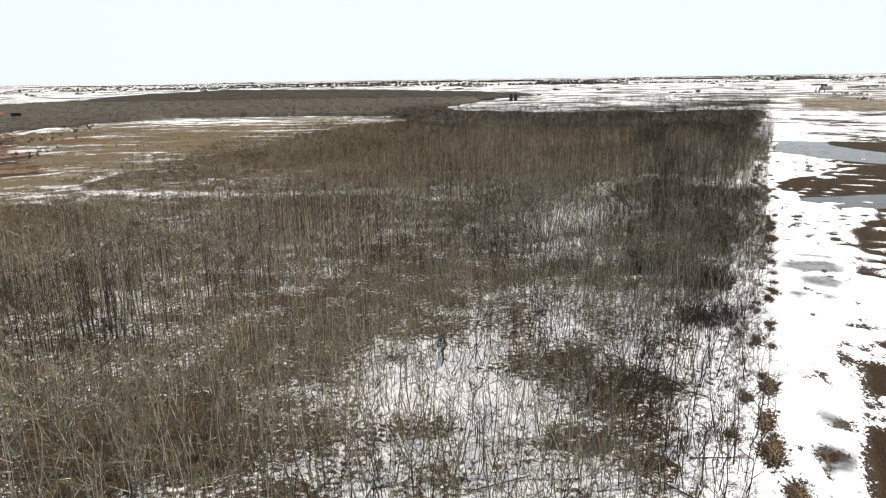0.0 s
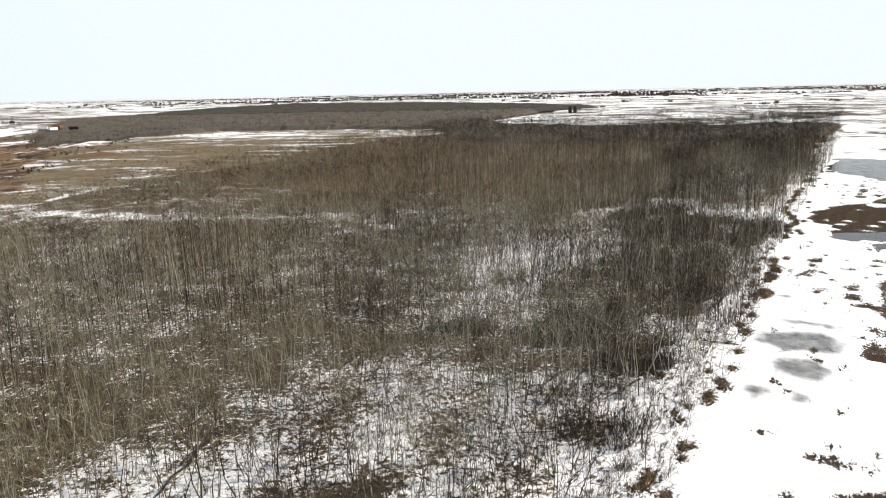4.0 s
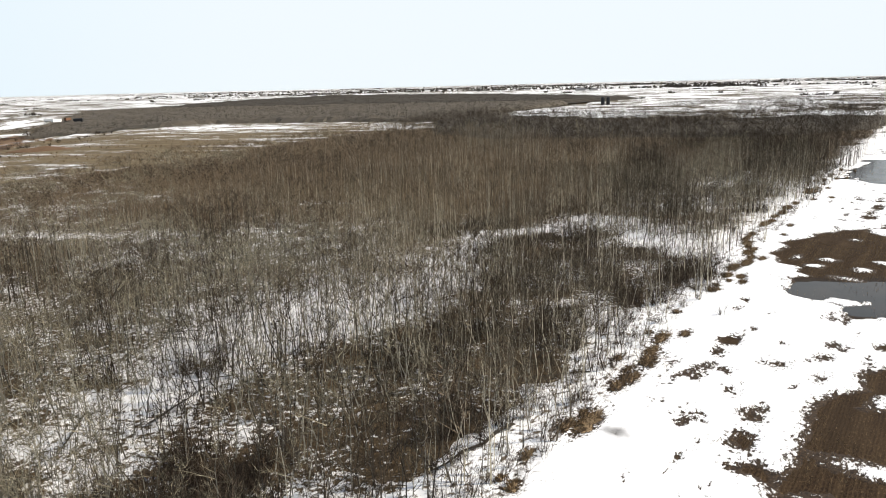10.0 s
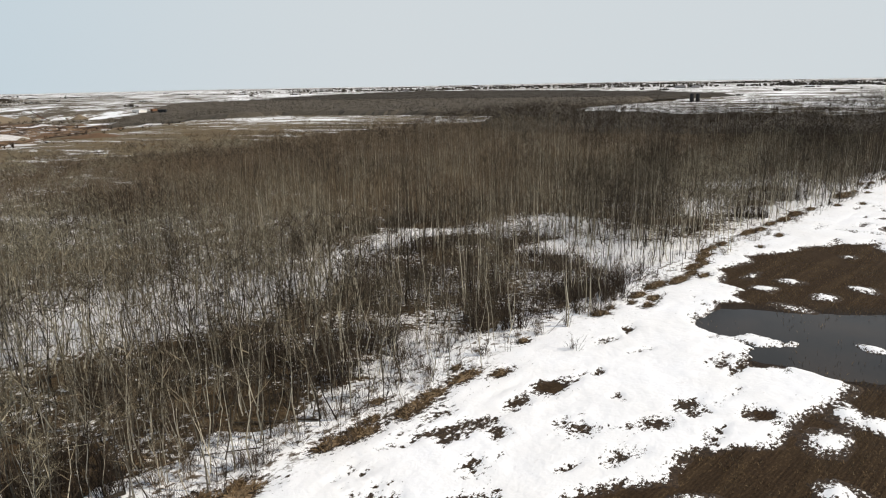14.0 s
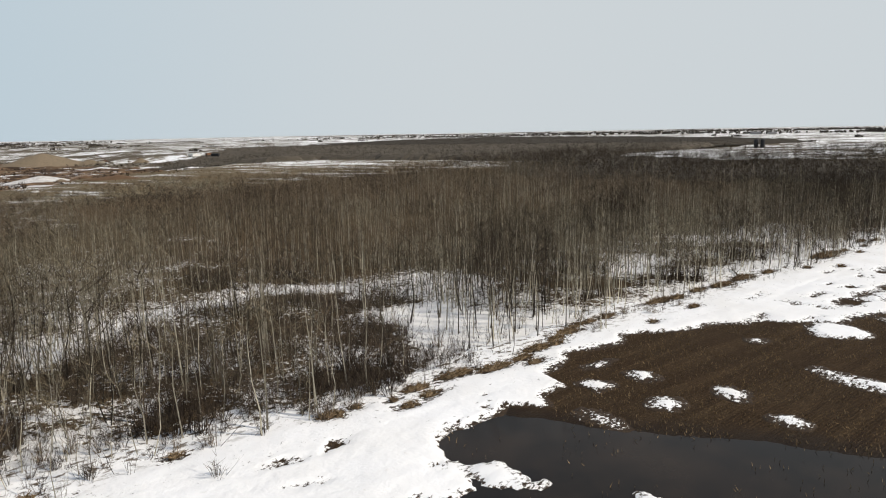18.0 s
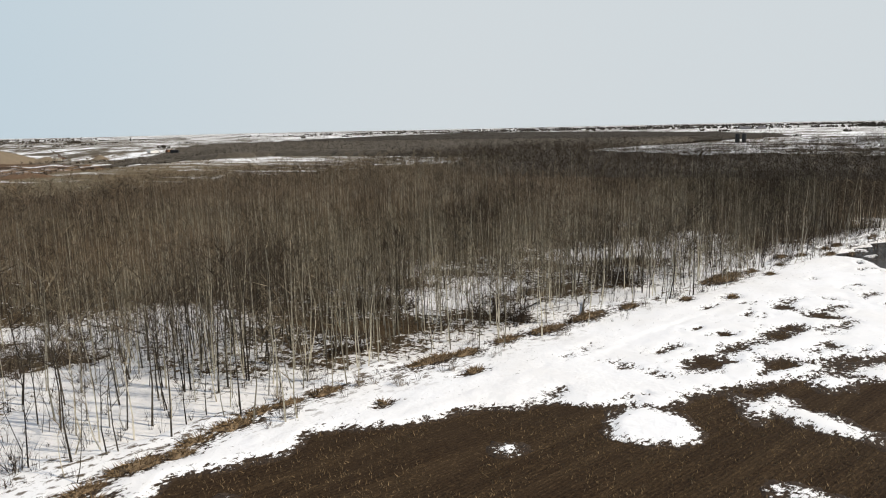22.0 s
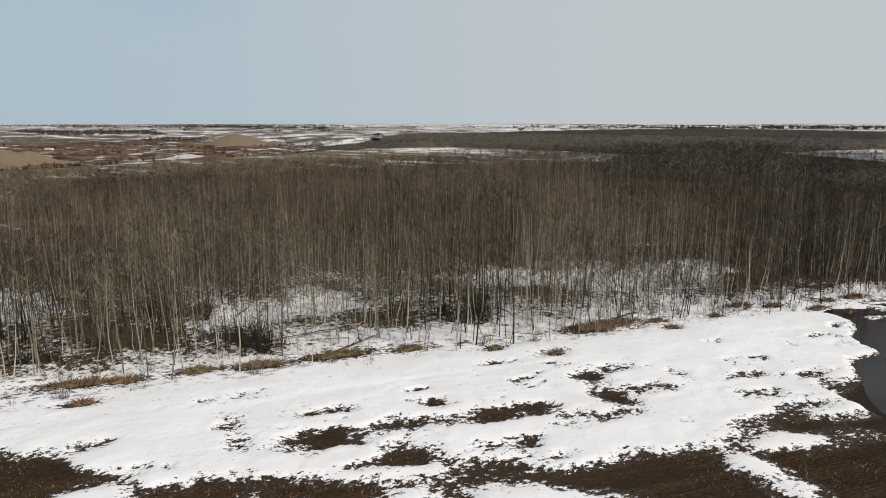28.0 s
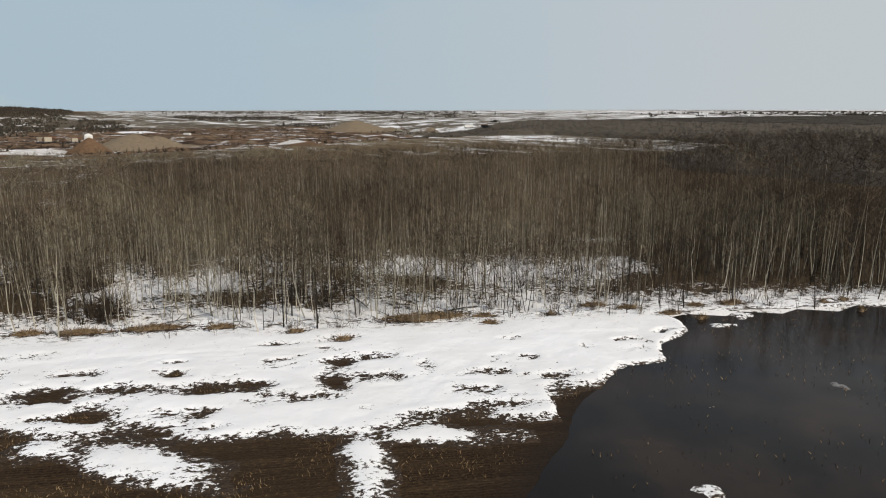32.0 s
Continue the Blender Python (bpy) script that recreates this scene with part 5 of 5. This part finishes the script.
# a thin row of small trees where the field ends
for n in range(16):
    x, y = 268 + 4.6 * n + float(rng.normal(0, 1.6)), 598 - 0.2 * n + float(rng.normal(0, 2.0))
    scale = float(rng.uniform(0.35, 0.85))
    copy_thing(kinds[int(rng.choice([2, 6, 10]))], Matrix.Translation((x, y, 0)) @ Matrix.Rotation(float(rng.uniform(0, 6.28)), 4, "Z") @ Matrix.Diagonal((1.6 * scale, 1.6 * scale, scale, 1)))

# fallen stems on the forest floor
def fallen_log(k):
    r = np.random.default_rng(700 + k)
    thing = new("fallen_log")
    thing.empty_display_size = 0.3
    w = Wood()
    nodes = np.stack([np.linspace(-2.6, 2.6, 6), np.cumsum(r.normal(0, 0.1, 6)), 0.16 + np.abs(r.normal(0, 0.05, 6))], 1)[None]
    w.stems(nodes, np.linspace(0.14, 0.05, 6)[None])
    t = r.uniform(0.3, 0.95, 4)
    p0 = np.stack([np.interp(t, np.linspace(0, 1, 6), nodes[0, :, c]) for c in range(3)], 1)
    p1 = p0 + np.stack([r.uniform(0.3, 1.0, 4), r.normal(0, 0.6, 4), r.uniform(0.1, 0.9, 4)], 1)
    pieces = [("stem", w)]
    for q in range(4):
        limb = Wood()
        limb.spikes(p0[q:q + 1], p1[q:q + 1], 0.035)
        pieces.append(("broken_limb", limb))
    for nm, wd in pieces:
        o = new(nm, wd.mesh(nm, [BARK_DARK]))
        o.parent = thing
    return tagged(thing, "fallen dark tree stem with broken limbs on snow", "log", "fallen logs")


logs = [fallen_log(k) for k in range(5)]
used = set()
lx, ly = scatter(-40, 160, 40, 320, 6.0, WOOD_MAIN)
ls, lw = to_strip(lx, ly)
near = np.flatnonzero((lw > -60) & (rng.uniform(0, 1, len(lw)) < np.where((ls > 30) & (ls < 112), 0.9, 0.35)))
rng.shuffle(near)
for i in near[:230]:
    k = int(rng.integers(0, 5))
    scale = float(rng.uniform(0.6, 1.5))
    m = Matrix.Translation((lx[i], ly[i], 0)) @ Matrix.Rotation(float(rng.uniform(0, 6.28)), 4, "Z") @ Matrix.Diagonal((scale, scale, scale, 1))
    if k in used:
        copy_thing(logs[k], m)
    else:
        logs[k].matrix_basis = m
        used.add(k)

# stubble in its rows, on bare soil only
n = 90000
ss = rng.uniform(80, 300, n)
sw_ = np.round(rng.uniform(-4, 40, n) / 0.45) * 0.45 + rng.normal(0, 0.08, n)
keep = (snow_depth(ss, sw_) < -0.3) & (fnoise(ss, sw_, 7, 171, 3) > 0.4) & ((pond_depth(ss, sw_) < 0) | (rng.uniform(0, 1, n) < 0.08))
ss, sw_ = ss[keep], sw_[keep]
p0 = np.stack([ss, -sw_, np.zeros(len(ss))], 1)
stubble = Wood()
stubble.slivers(p0, p0 + np.stack([rng.normal(0, 0.12, len(ss)), rng.normal(0, 0.12, len(ss)), rng.uniform(0.14, 0.34, len(ss))], 1), 0.03)
ob = new("stubble", stubble.mesh("stubble", [STUBBLE]))
ob.matrix_basis = STRIP
tagged(ob, "short straw stubble in rows on dark soil and in water", "stubble", kind="stuff")


# ---- the gravel pit ----
def tone(bm):
    bmesh.ops.recalc_face_normals(bm, faces=bm.faces)
    return bm


def box(bm, size, at=(0, 0, 0), turn=None, bevel=0.0):
    m = Matrix.Translation(at) @ (turn or Matrix()) @ Matrix.Diagonal((*size, 1))
    made = bmesh.ops.create_cube(bm, size=1, matrix=m)["verts"]
    if bevel:
        edges = list({e for v in made for e in v.link_edges})
        bmesh.ops.bevel(bm, geom=edges, offset=bevel, segments=1, affect="EDGES")
    return bm


def tube(bm, r0, r1, depth, at=(0, 0, 0), turn=None, sides=20):
    m = Matrix.Translation(at) @ (turn or Matrix()) @ Matrix.Translation((0, 0, depth / 2))
    bmesh.ops.create_cone(bm, cap_ends=True, segments=sides, radius1=r0, radius2=r1, depth=depth, matrix=m)
    return bm


def heap(name, x, y, radius, height, mat, label, z=0.0, k=0, long=1.0, turn=0.0):
    """A tipped heap: a cone with a blunt top, runnels and a ragged toe."""
    na, nr = (64, 26) if radius > 8 else (24, 9)
    a = np.linspace(0, 2 * math.pi, na, endpoint=False)
    rows = []
    for q in np.linspace(0.02, 1.12, nr):
        rim = 1 + 0.30 * (fnoise(np.cos(a) * 2 + 9 * k, np.sin(a) * 2, 1.0, k, 3) - 0.5)
        rad = radius * q * rim
        px, py = np.cos(a) * rad * long, np.sin(a) * rad
        zz = height * (1 - np.sqrt(q * q + 0.012)) + height * 0.07 * (fnoise(px + 50 * k, py, radius * 0.25, k, 3) - 0.5)
        rows.append(np.stack([px, py, np.where(q > 1.05, -1.0, zz)], 1))
    v = np.concatenate(rows + [np.array([[0, 0, height * 0.9]])])
    f = []
    for q in range(nr - 1):
        for c in range(na):
            i, j = q * na + c, q * na + (c + 1) % na
            f += [(i, i + na, j + na), (i, j + na, j)]
    f += [(len(v) - 1, c, (c + 1) % na) for c in range(na)]
    ob = new(name, mesh_of(name, v, f, [mat], smooth=True))
    ob.matrix_basis = pose(x, y, z, 0, 0, turn)
    return tagged(ob, label, "heap", "heaps in the gravel pit")


SNOWHEAP = plain("dirty_snow", (0.80, 0.80, 0.80), (0.30, 0.27, 0.24), 0.45, 0.8, 0.2, 0.1)
heap("gravel_heap", -386, 338, 37, 15.5, GRAVEL, "tall cone of tan gravel in the pit", -11.0, 1)
heap("gravel_heap", -392, 356, 21, 12.5, GRAVEL, "lower tan gravel heap against a taller one", -10.5, 2, 1.3, 60)
heap("gravel_heap", -645, 655, 38, 19.0, GRAVEL, "long tan gravel heap at the far side of the pit", -11.5, 3, 1.5, 65)
heap("gravel_heap", -610, 690, 18, 8.0, GRAVEL, "small pale gravel heap beside a conveyor", -10.0, 4)
heap("earth_heap", -356, 304, 15.5, 12.0, TOPSOIL, "steep cone of brown topsoil in the pit", -9.0, 5)
heap("earth_heap", -322, 468, 15, 5.5, TOPSOIL, "rough bank of brown earth beside a drift of dirty snow", -9.0, 6, 1.4, 20)
heap("earth_heap", -215, 408, 9, 2.6, TOPSOIL, "low eroded earth bank in the meadow", -0.6, 7, 2.2, 10)
heap("snow_heap", -214, 364, 9, 1.3, SNOWHEAP, "flat drift of dirty snow beside the earth bank", -1.6, 13, 2.4, 160)
heap("snow_heap", -172, 331, 7, 1.0, SNOWHEAP, "low drift of dirty snow in the meadow", -0.7, 14, 2.4, 150)
heap("earth_heap", -300, 405, 9, 4.0, TOPSOIL, "low spoil heap with wet brown flanks", -9.0, 9, 1.5, 30)
heap("gravel_heap", -560, 720, 9, 5.0, GRAVEL, "small heap of pale gravel by the yard", -7.0, 10)
heap("snow_heap", -346, 452, 19, 6.0, SNOWHEAP, "heap of dirty ploughed snow in the pit", -8.6, 11, 1.6, 20)
heap("snow_heap", -372, 272, 20, 4.2, SNOWHEAP, "flat drift of old snow on the pit floor", -9.4, 12, 1.7, 75)


spoil = np.random.default_rng(77)
for k in range(26):
    x, y = float(spoil.uniform(-620, -240)), float(spoil.uniform(290, 640))
    drop = float(pit_drop(x, y))
    if drop < 3:
        continue
    heap("spoil_heap", x, y, float(spoil.uniform(3, 8)), float(spoil.uniform(1.2, 3.4)), TOPSOIL if k % 2 else GRAVEL,
         "small rough spoil heap on the pit floor" if k % 2 else "small gravel heap on the pit floor", -drop, 20 + k, float(spoil.uniform(1, 2)), float(spoil.uniform(0, 180)))


def conveyor(x, y, z, turn, long, rise):
    """A slewing stacker: a lattice boom on legs with two wheels, a belt on top and a hopper at the foot."""
    thing = new("conveyor")
    thing.matrix_basis = pose(x, y, z, 0, 0, turn)
    ang = math.atan2(rise, long)
    tilt = Matrix.Rotation(-ang, 4, "Y")
    length = math.hypot(long, rise)
    bm = bmesh.new()
    for dy in (-0.6, 0.6):
        for dz in (0.0, 0.8):
            box(bm, (length, 0.14, 0.14), (long / 2, dy, rise / 2 + 1 + dz), tilt)
    for q in np.linspace(0.05, 0.95, 10):
        box(bm, (0.1, 1.2, 0.1), (long * q, 0, rise * q + 1.0), tilt)
        box(bm, (0.1, 0.1, 0.9), (long * q, 0.6, rise * q + 1.4), tilt)
        box(bm, (0.1, 0.1, 0.9), (long * q, -0.6, rise * q + 1.4), tilt)
    part("boom", tone(bm), RUST, thing)
    part("belt", tone(box(bmesh.new(), (length * 1.02, 1.0, 0.12), (long / 2, 0, rise / 2 + 1.9), tilt)), STEEL_DARK, thing)
    for dy in (-1.3, 1.3):
        part("leg", tone(box(bmesh.new(), (0.25, 0.25, rise * 0.6 + 0.9), (long * 0.58, dy, (rise * 0.6 + 0.9) / 2))), RUST, thing)
        part("wheel", tone(tube(bmesh.new(), 0.6, 0.6, 0.35, (long * 0.58, dy * 1.2, 0.6), Matrix.Rotation(math.pi / 2, 4, "X"), 16)), STEEL_DARK, thing)
    bm = tube(bmesh.new(), 0.8, 2.0, 1.8, (-0.6, 0, 1.2), None, 4)
    part("hopper", tone(bm), STEEL_PALE, thing)
    return tagged(thing, "rusty stacking conveyor with a raised boom in the pit", "conveyor", "pit machines")


# brush on the banks and the floor of the pit
n = 2600
px, py = spoil.uniform(-900, -190, n), spoil.uniform(190, 720, n)
keep = (fnoise(px * 0.5, py, 45, 181, 3) > 0.53) & (px < -150 - 0.45 * (py - 262)) & (np.hypot(px + 386, py - 341) > 34)
px, py = px[keep], py[keep]
foot = place(px, py)
foot[:, 2] -= pit_drop(px, py) - 0.4
pit_brush = Wood()
bush(pit_brush, foot, spoil.uniform(1.0, 3.4, len(px)), 8, 0, 0.9, 0.22, 2, spoil, True)
tagged(new("pit_brush", pit_brush.mesh("pit_brush", [SHRUB])), "clumps of bare brown brush on the pit's banks", "shrubs", kind="stuff")

# tufts and low bushes in the meadow
px, py = spoil.uniform(-330, 0, 3000), spoil.uniform(240, 605, 3000)
keep = inside(px, py, MEADOW) & (fnoise(px * 0.4, py, 16, 185, 3) > 0.60) & (pit_drop(px, py) < 4)
px, py = px[keep], py[keep]
foot = place(px, py)
foot[:, 2] -= pit_drop(px, py)
meadow_brush = Wood()
bush(meadow_brush, foot, spoil.uniform(0.5, 1.5, len(px)), 9, 0, 0.8, 0.08, 1, spoil)
tagged(new("meadow_brush", meadow_brush.mesh("meadow_brush", [STRAW])), "brown tufts and low bushes in the dry meadow", "shrubs", kind="stuff")

conveyor(-530, 300, -9.4, 80, 26, 13)
conveyor(-528, 308, -9.4, 262, 18, 9)
conveyor(-515, 318, -9.4, 95, 14, 6)
conveyor(-588, 702, -9, 200, 20, 11)
conveyor(-570, 712, -8.5, 60, 12, 5)


def crusher(x, y, z, turn, scale=1.0):
    """A crushing plant on a chassis: body, feed hopper, screen deck, legs."""
    thing = new("crusher")
    thing.matrix_basis = pose(x, y, z, 0, 0, turn) @ Matrix.Scale(scale, 4)
    part("chassis", tone(box(bmesh.new(), (11, 2.6, 0.5), (0, 0, 1.2), None, 0.05)), STEEL_DARK, thing)
    part("body", tone(box(bmesh.new(), (4.4, 2.8, 3.0), (1.5, 0, 2.9), None, 0.1)), STEEL_PALE, thing)
    part("feed_hopper", tone(tube(bmesh.new(), 1.2, 2.7, 2.2, (-3.4, 0, 2.2), Matrix.Rotation(0.785, 4, "Z"), 4)), STEEL_PALE, thing)
    part("screen_deck", tone(box(bmesh.new(), (4.5, 2.4, 1.0), (4.6, 0, 4.2), Matrix.Rotation(0.25, 4, "Y"), 0.05)), RUST, thing)
    for dx in (-4.5, -1.5, 2.0, 4.8):
        for dy in (-1.1, 1.1):
            part("leg", tone(box(bmesh.new(), (0.3, 0.3, 1.2), (dx, dy, 0.55))), STEEL_DARK, thing)
    return tagged(thing, "pale dusty crushing plant standing on the pit floor", "crusher", "pit machines")


crusher(-528, 290, -9.4, 92, 1.35)
crusher(-520, 311, -9.4, 80, 1.1)
crusher(-590, 690, -9, 40)


def tank(x, y, z):
    """A white upright tank on a skirt with a domed top and a ladder."""
    thing = new("white_tank")
    thing.matrix_basis = pose(x, y, z) @ Matrix.Scale(1.4, 4)
    bm = tube(bmesh.new(), 2.3, 2.3, 4.6, (0, 0, 2.0), None, 28)
    tube(bm, 2.3, 1.2, 0.9, (0, 0, 6.6), None, 28)
    tube(bm, 1.2, 0.1, 0.4, (0, 0, 7.5), None, 28)
    part("shell", tone(bm), PAINT_WHITE, thing)
    part("skirt", tone(tube(bmesh.new(), 1.9, 2.3, 2.0, (0, 0, 0), None, 28)), STEEL_PALE, thing)
    bm = bmesh.new()
    for dy in (-0.25, 0.25):
        box(bm, (0.06, 0.06, 6.6), (2.4, dy, 3.3))
    for q in np.arange(0.4, 6.5, 0.4):
        box(bm, (0.05, 0.5, 0.05), (2.4, 0, q))
    part("ladder", tone(bm), STEEL_PALE, thing)
    return tagged(thing, "white upright storage tank in the gravel pit", "tank")


tank(-440, 314, -9.0)


def trailer(x, y, z, turn, mat, label):
    thing = new("trailer")
    thing.matrix_basis = pose(x, y, z, 0, 0, turn)
    part("body", tone(box(bmesh.new(), (9.5, 2.5, 2.6), (0, 0, 2.4), None, 0.08)), mat, thing)
    part("chassis", tone(box(bmesh.new(), (9.0, 1.2, 0.3), (0, 0, 0.95))), STEEL_DARK, thing)
    for dx in (-3.4, -2.2, 3.4):
        for dy in (-1.05, 1.05):
            wheel = part("wheel", tone(tube(bmesh.new(), 0.5, 0.5, 0.3, (dx, dy + 0.15, 0.5), Matrix.Rotation(math.pi / 2, 4, "X"), 14)), STEEL_DARK, thing)
            part("hub", tone(tube(bmesh.new(), 0.22, 0.22, 0.34, (dx, dy + 0.17, 0.5), Matrix.Rotation(math.pi / 2, 4, "X"), 10)), STEEL_PALE, wheel, "pale steel hub")
    return tagged(thing, label, "trailer", "yard trailers")


trailer(-478, 720, -1, 20, PAINT_WHITE, "white box trailer parked in the pit yard")
trailer(-452, 700, -1, 75, PAINT_WHITE, "white box trailer standing beside dark machines")
trailer(-440, 716, -1, 10, STEEL_DARK, "dark enclosed trailer in the pit yard")
trailer(-468, 735, -1, 100, RUST, "rusty brown trailer in the pit yard")
trailer(-508, 321, -9.4, 92, STEEL_PALE, "pale tan trailer near the crushing plant")
trailer(-640, 440, -10, 30, PAINT_WHITE, "white trailer at the back of the pit")


# ---- farther off ----
def grain_bin(x, y, z=-3.4):
    """A dark steel bin: corrugated wall rings, a conical roof with a cap, hopper legs."""
    thing = new("grain_bin")
    thing.matrix_basis = pose(x, y, z)
    bm = bmesh.new()
    for q in range(8):
        tube(bm, 2.3, 2.37, 0.55, (0, 0, 1.0 + q * 1.1), None, 24)
        tube(bm, 2.37, 2.3, 0.55, (0, 0, 1.55 + q * 1.1), None, 24)
    part("wall", tone(bm), STEEL_DARK, thing)
    part("roof", tone(tube(bmesh.new(), 2.45, 1.5, 0.6, (0, 0, 9.8), None, 24)), STEEL_DARK, thing)
    part("cap", tone(tube(bmesh.new(), 1.55, 1.3, 0.3, (0, 0, 10.4), None, 16)), STEEL_DARK, thing)
    part("base_ring", tone(tube(bmesh.new(), 2.4, 2.4, 1.3, (0, 0, -0.3), None, 24)), ROOF, thing)
    return tagged(thing, "dark steel grain bin standing alone in a snowy field", "grain bin", "grain bins")


grain_bin(91.5, 985)
grain_bin(98.1, 985)
grain_bin(652, 1226, -1.0)
grain_bin(660, 1230, -1.0)


def spruce(k):
    """A conical evergreen of many drooping boughs."""
    r = np.random.default_rng(900 + k)
    thing = new("spruce")
    trunk, crown = Wood(), Wood()
    trunk.spikes(np.array([[0, 0, -0.3]]), np.array([[0, 0, 12.0]]), 0.2)
    n = 240
    q = r.uniform(0.05, 1, n)
    az = r.uniform(0, 6.28, n)
    reach = 2.9 * (1 - q) ** 0.8 * r.uniform(0.6, 1.1, n) + 0.2
    p0 = np.stack([0 * q, 0 * q, q * 11.6], 1)
    p1 = np.stack([np.cos(az) * reach, np.sin(az) * reach, q * 11.6 - 0.25 * reach], 1)
    crown.spikes(p0, p1, 0.34)
    for nm, wd, mt in (("trunk", trunk, BARK_DARK), ("crown", crown, SPRUCE)):
        o = new(nm, wd.mesh(nm, [mt]))
        o.parent = thing
    return tagged(thing, "dark green spruce far out on the plain", "tree", "far spruces")


spruces = [spruce(k) for k in range(4)]
used = set()
stands = [(78 + 4.4 * q + rng.uniform(-2, 2), 1930 + rng.uniform(-14, 14), rng.uniform(0.6, 1.15)) for q in range(-7, 9)]
stands += [(560, 1070, 1.0), (566, 1072, 0.9), (573, 1070, 0.7), (-1500, 1560, 1.15), (-1505, 1563, 0.9), (-1953, 1180, 1.0), (-1700, 905, 1.0), (-640, 1890, 0.9), (-220, 2050, 1.1), (-1040, 1480, 0.8)]
for x, y, scale in stands:
    k = int(rng.integers(0, 4))
    z = 0.0
    m = Matrix.Translation((x, y, z)) @ Matrix.Rotation(float(rng.uniform(0, 6.28)), 4, "Z") @ Matrix.Diagonal((scale, scale, scale, 1))
    if k in used:
        copy_thing(spruces[k], m)
    else:
        spruces[k].matrix_basis = m
        used.add(k)


def farmhouse(x, y, turn, wide, deep, label):
    thing = new("farm_building")
    thing.matrix_basis = pose(x, y, 0, 0, 0, turn)
    part("wall", tone(box(bmesh.new(), (wide, deep, 3.4), (0, 0, 1.5))), WALL, thing)
    bm = bmesh.new()
    a, b = wide / 2 + 0.4, deep / 2 + 0.4
    vs = [bm.verts.new(p) for p in ((-a, -b, 3.1), (a, -b, 3.1), (a, b, 3.1), (-a, b, 3.1), (-a, 0, 3.1 + b * 0.6), (a, 0, 3.1 + b * 0.6))]
    for q in ((0, 1, 5, 4), (2, 3, 4, 5), (0, 4, 3), (1, 2, 5), (3, 2, 1, 0)):
        bm.faces.new([vs[i] for i in q])
    part("roof", tone(bm), ROOF, thing)
    for dx in (-0.3, 0.05, 0.32):
        window = part("window", tone(box(bmesh.new(), (1.1, 0.1, 1.0), (dx * wide, -deep / 2 - 0.03, 1.9))), GLASS, thing)
        bm = bmesh.new()
        for q in (-0.6, 0.6):
            box(bm, (0.12, 0.14, 1.3), (dx * wide + q, -deep / 2 - 0.04, 1.9))
            box(bm, (1.06, 0.14, 0.12), (dx * wide, -deep / 2 - 0.04, 1.9 + q * 0.98))
        part("frame", tone(bm), PAINT_WHITE, window, "white window frame")
    part("door", tone(box(bmesh.new(), (1.0, 0.1, 2.05), (0.2 * wide, -deep / 2 - 0.03, 1.0))), RUST, thing)
    return tagged(thing, label, "building", "far farm buildings")


farmhouse(95, 1916, 10, 16, 9, "grey farmhouse under dark spruces on the plain")
farmhouse(60, 1922, 10, 22, 12, "long grey farm shed beside a shelter belt")
farmhouse(-640, 1870, 30, 14, 8, "small grey farmhouse far out on the plain")
farmhouse(640, 1190, 15, 18, 10, "grey farm shed beyond the snowy field")
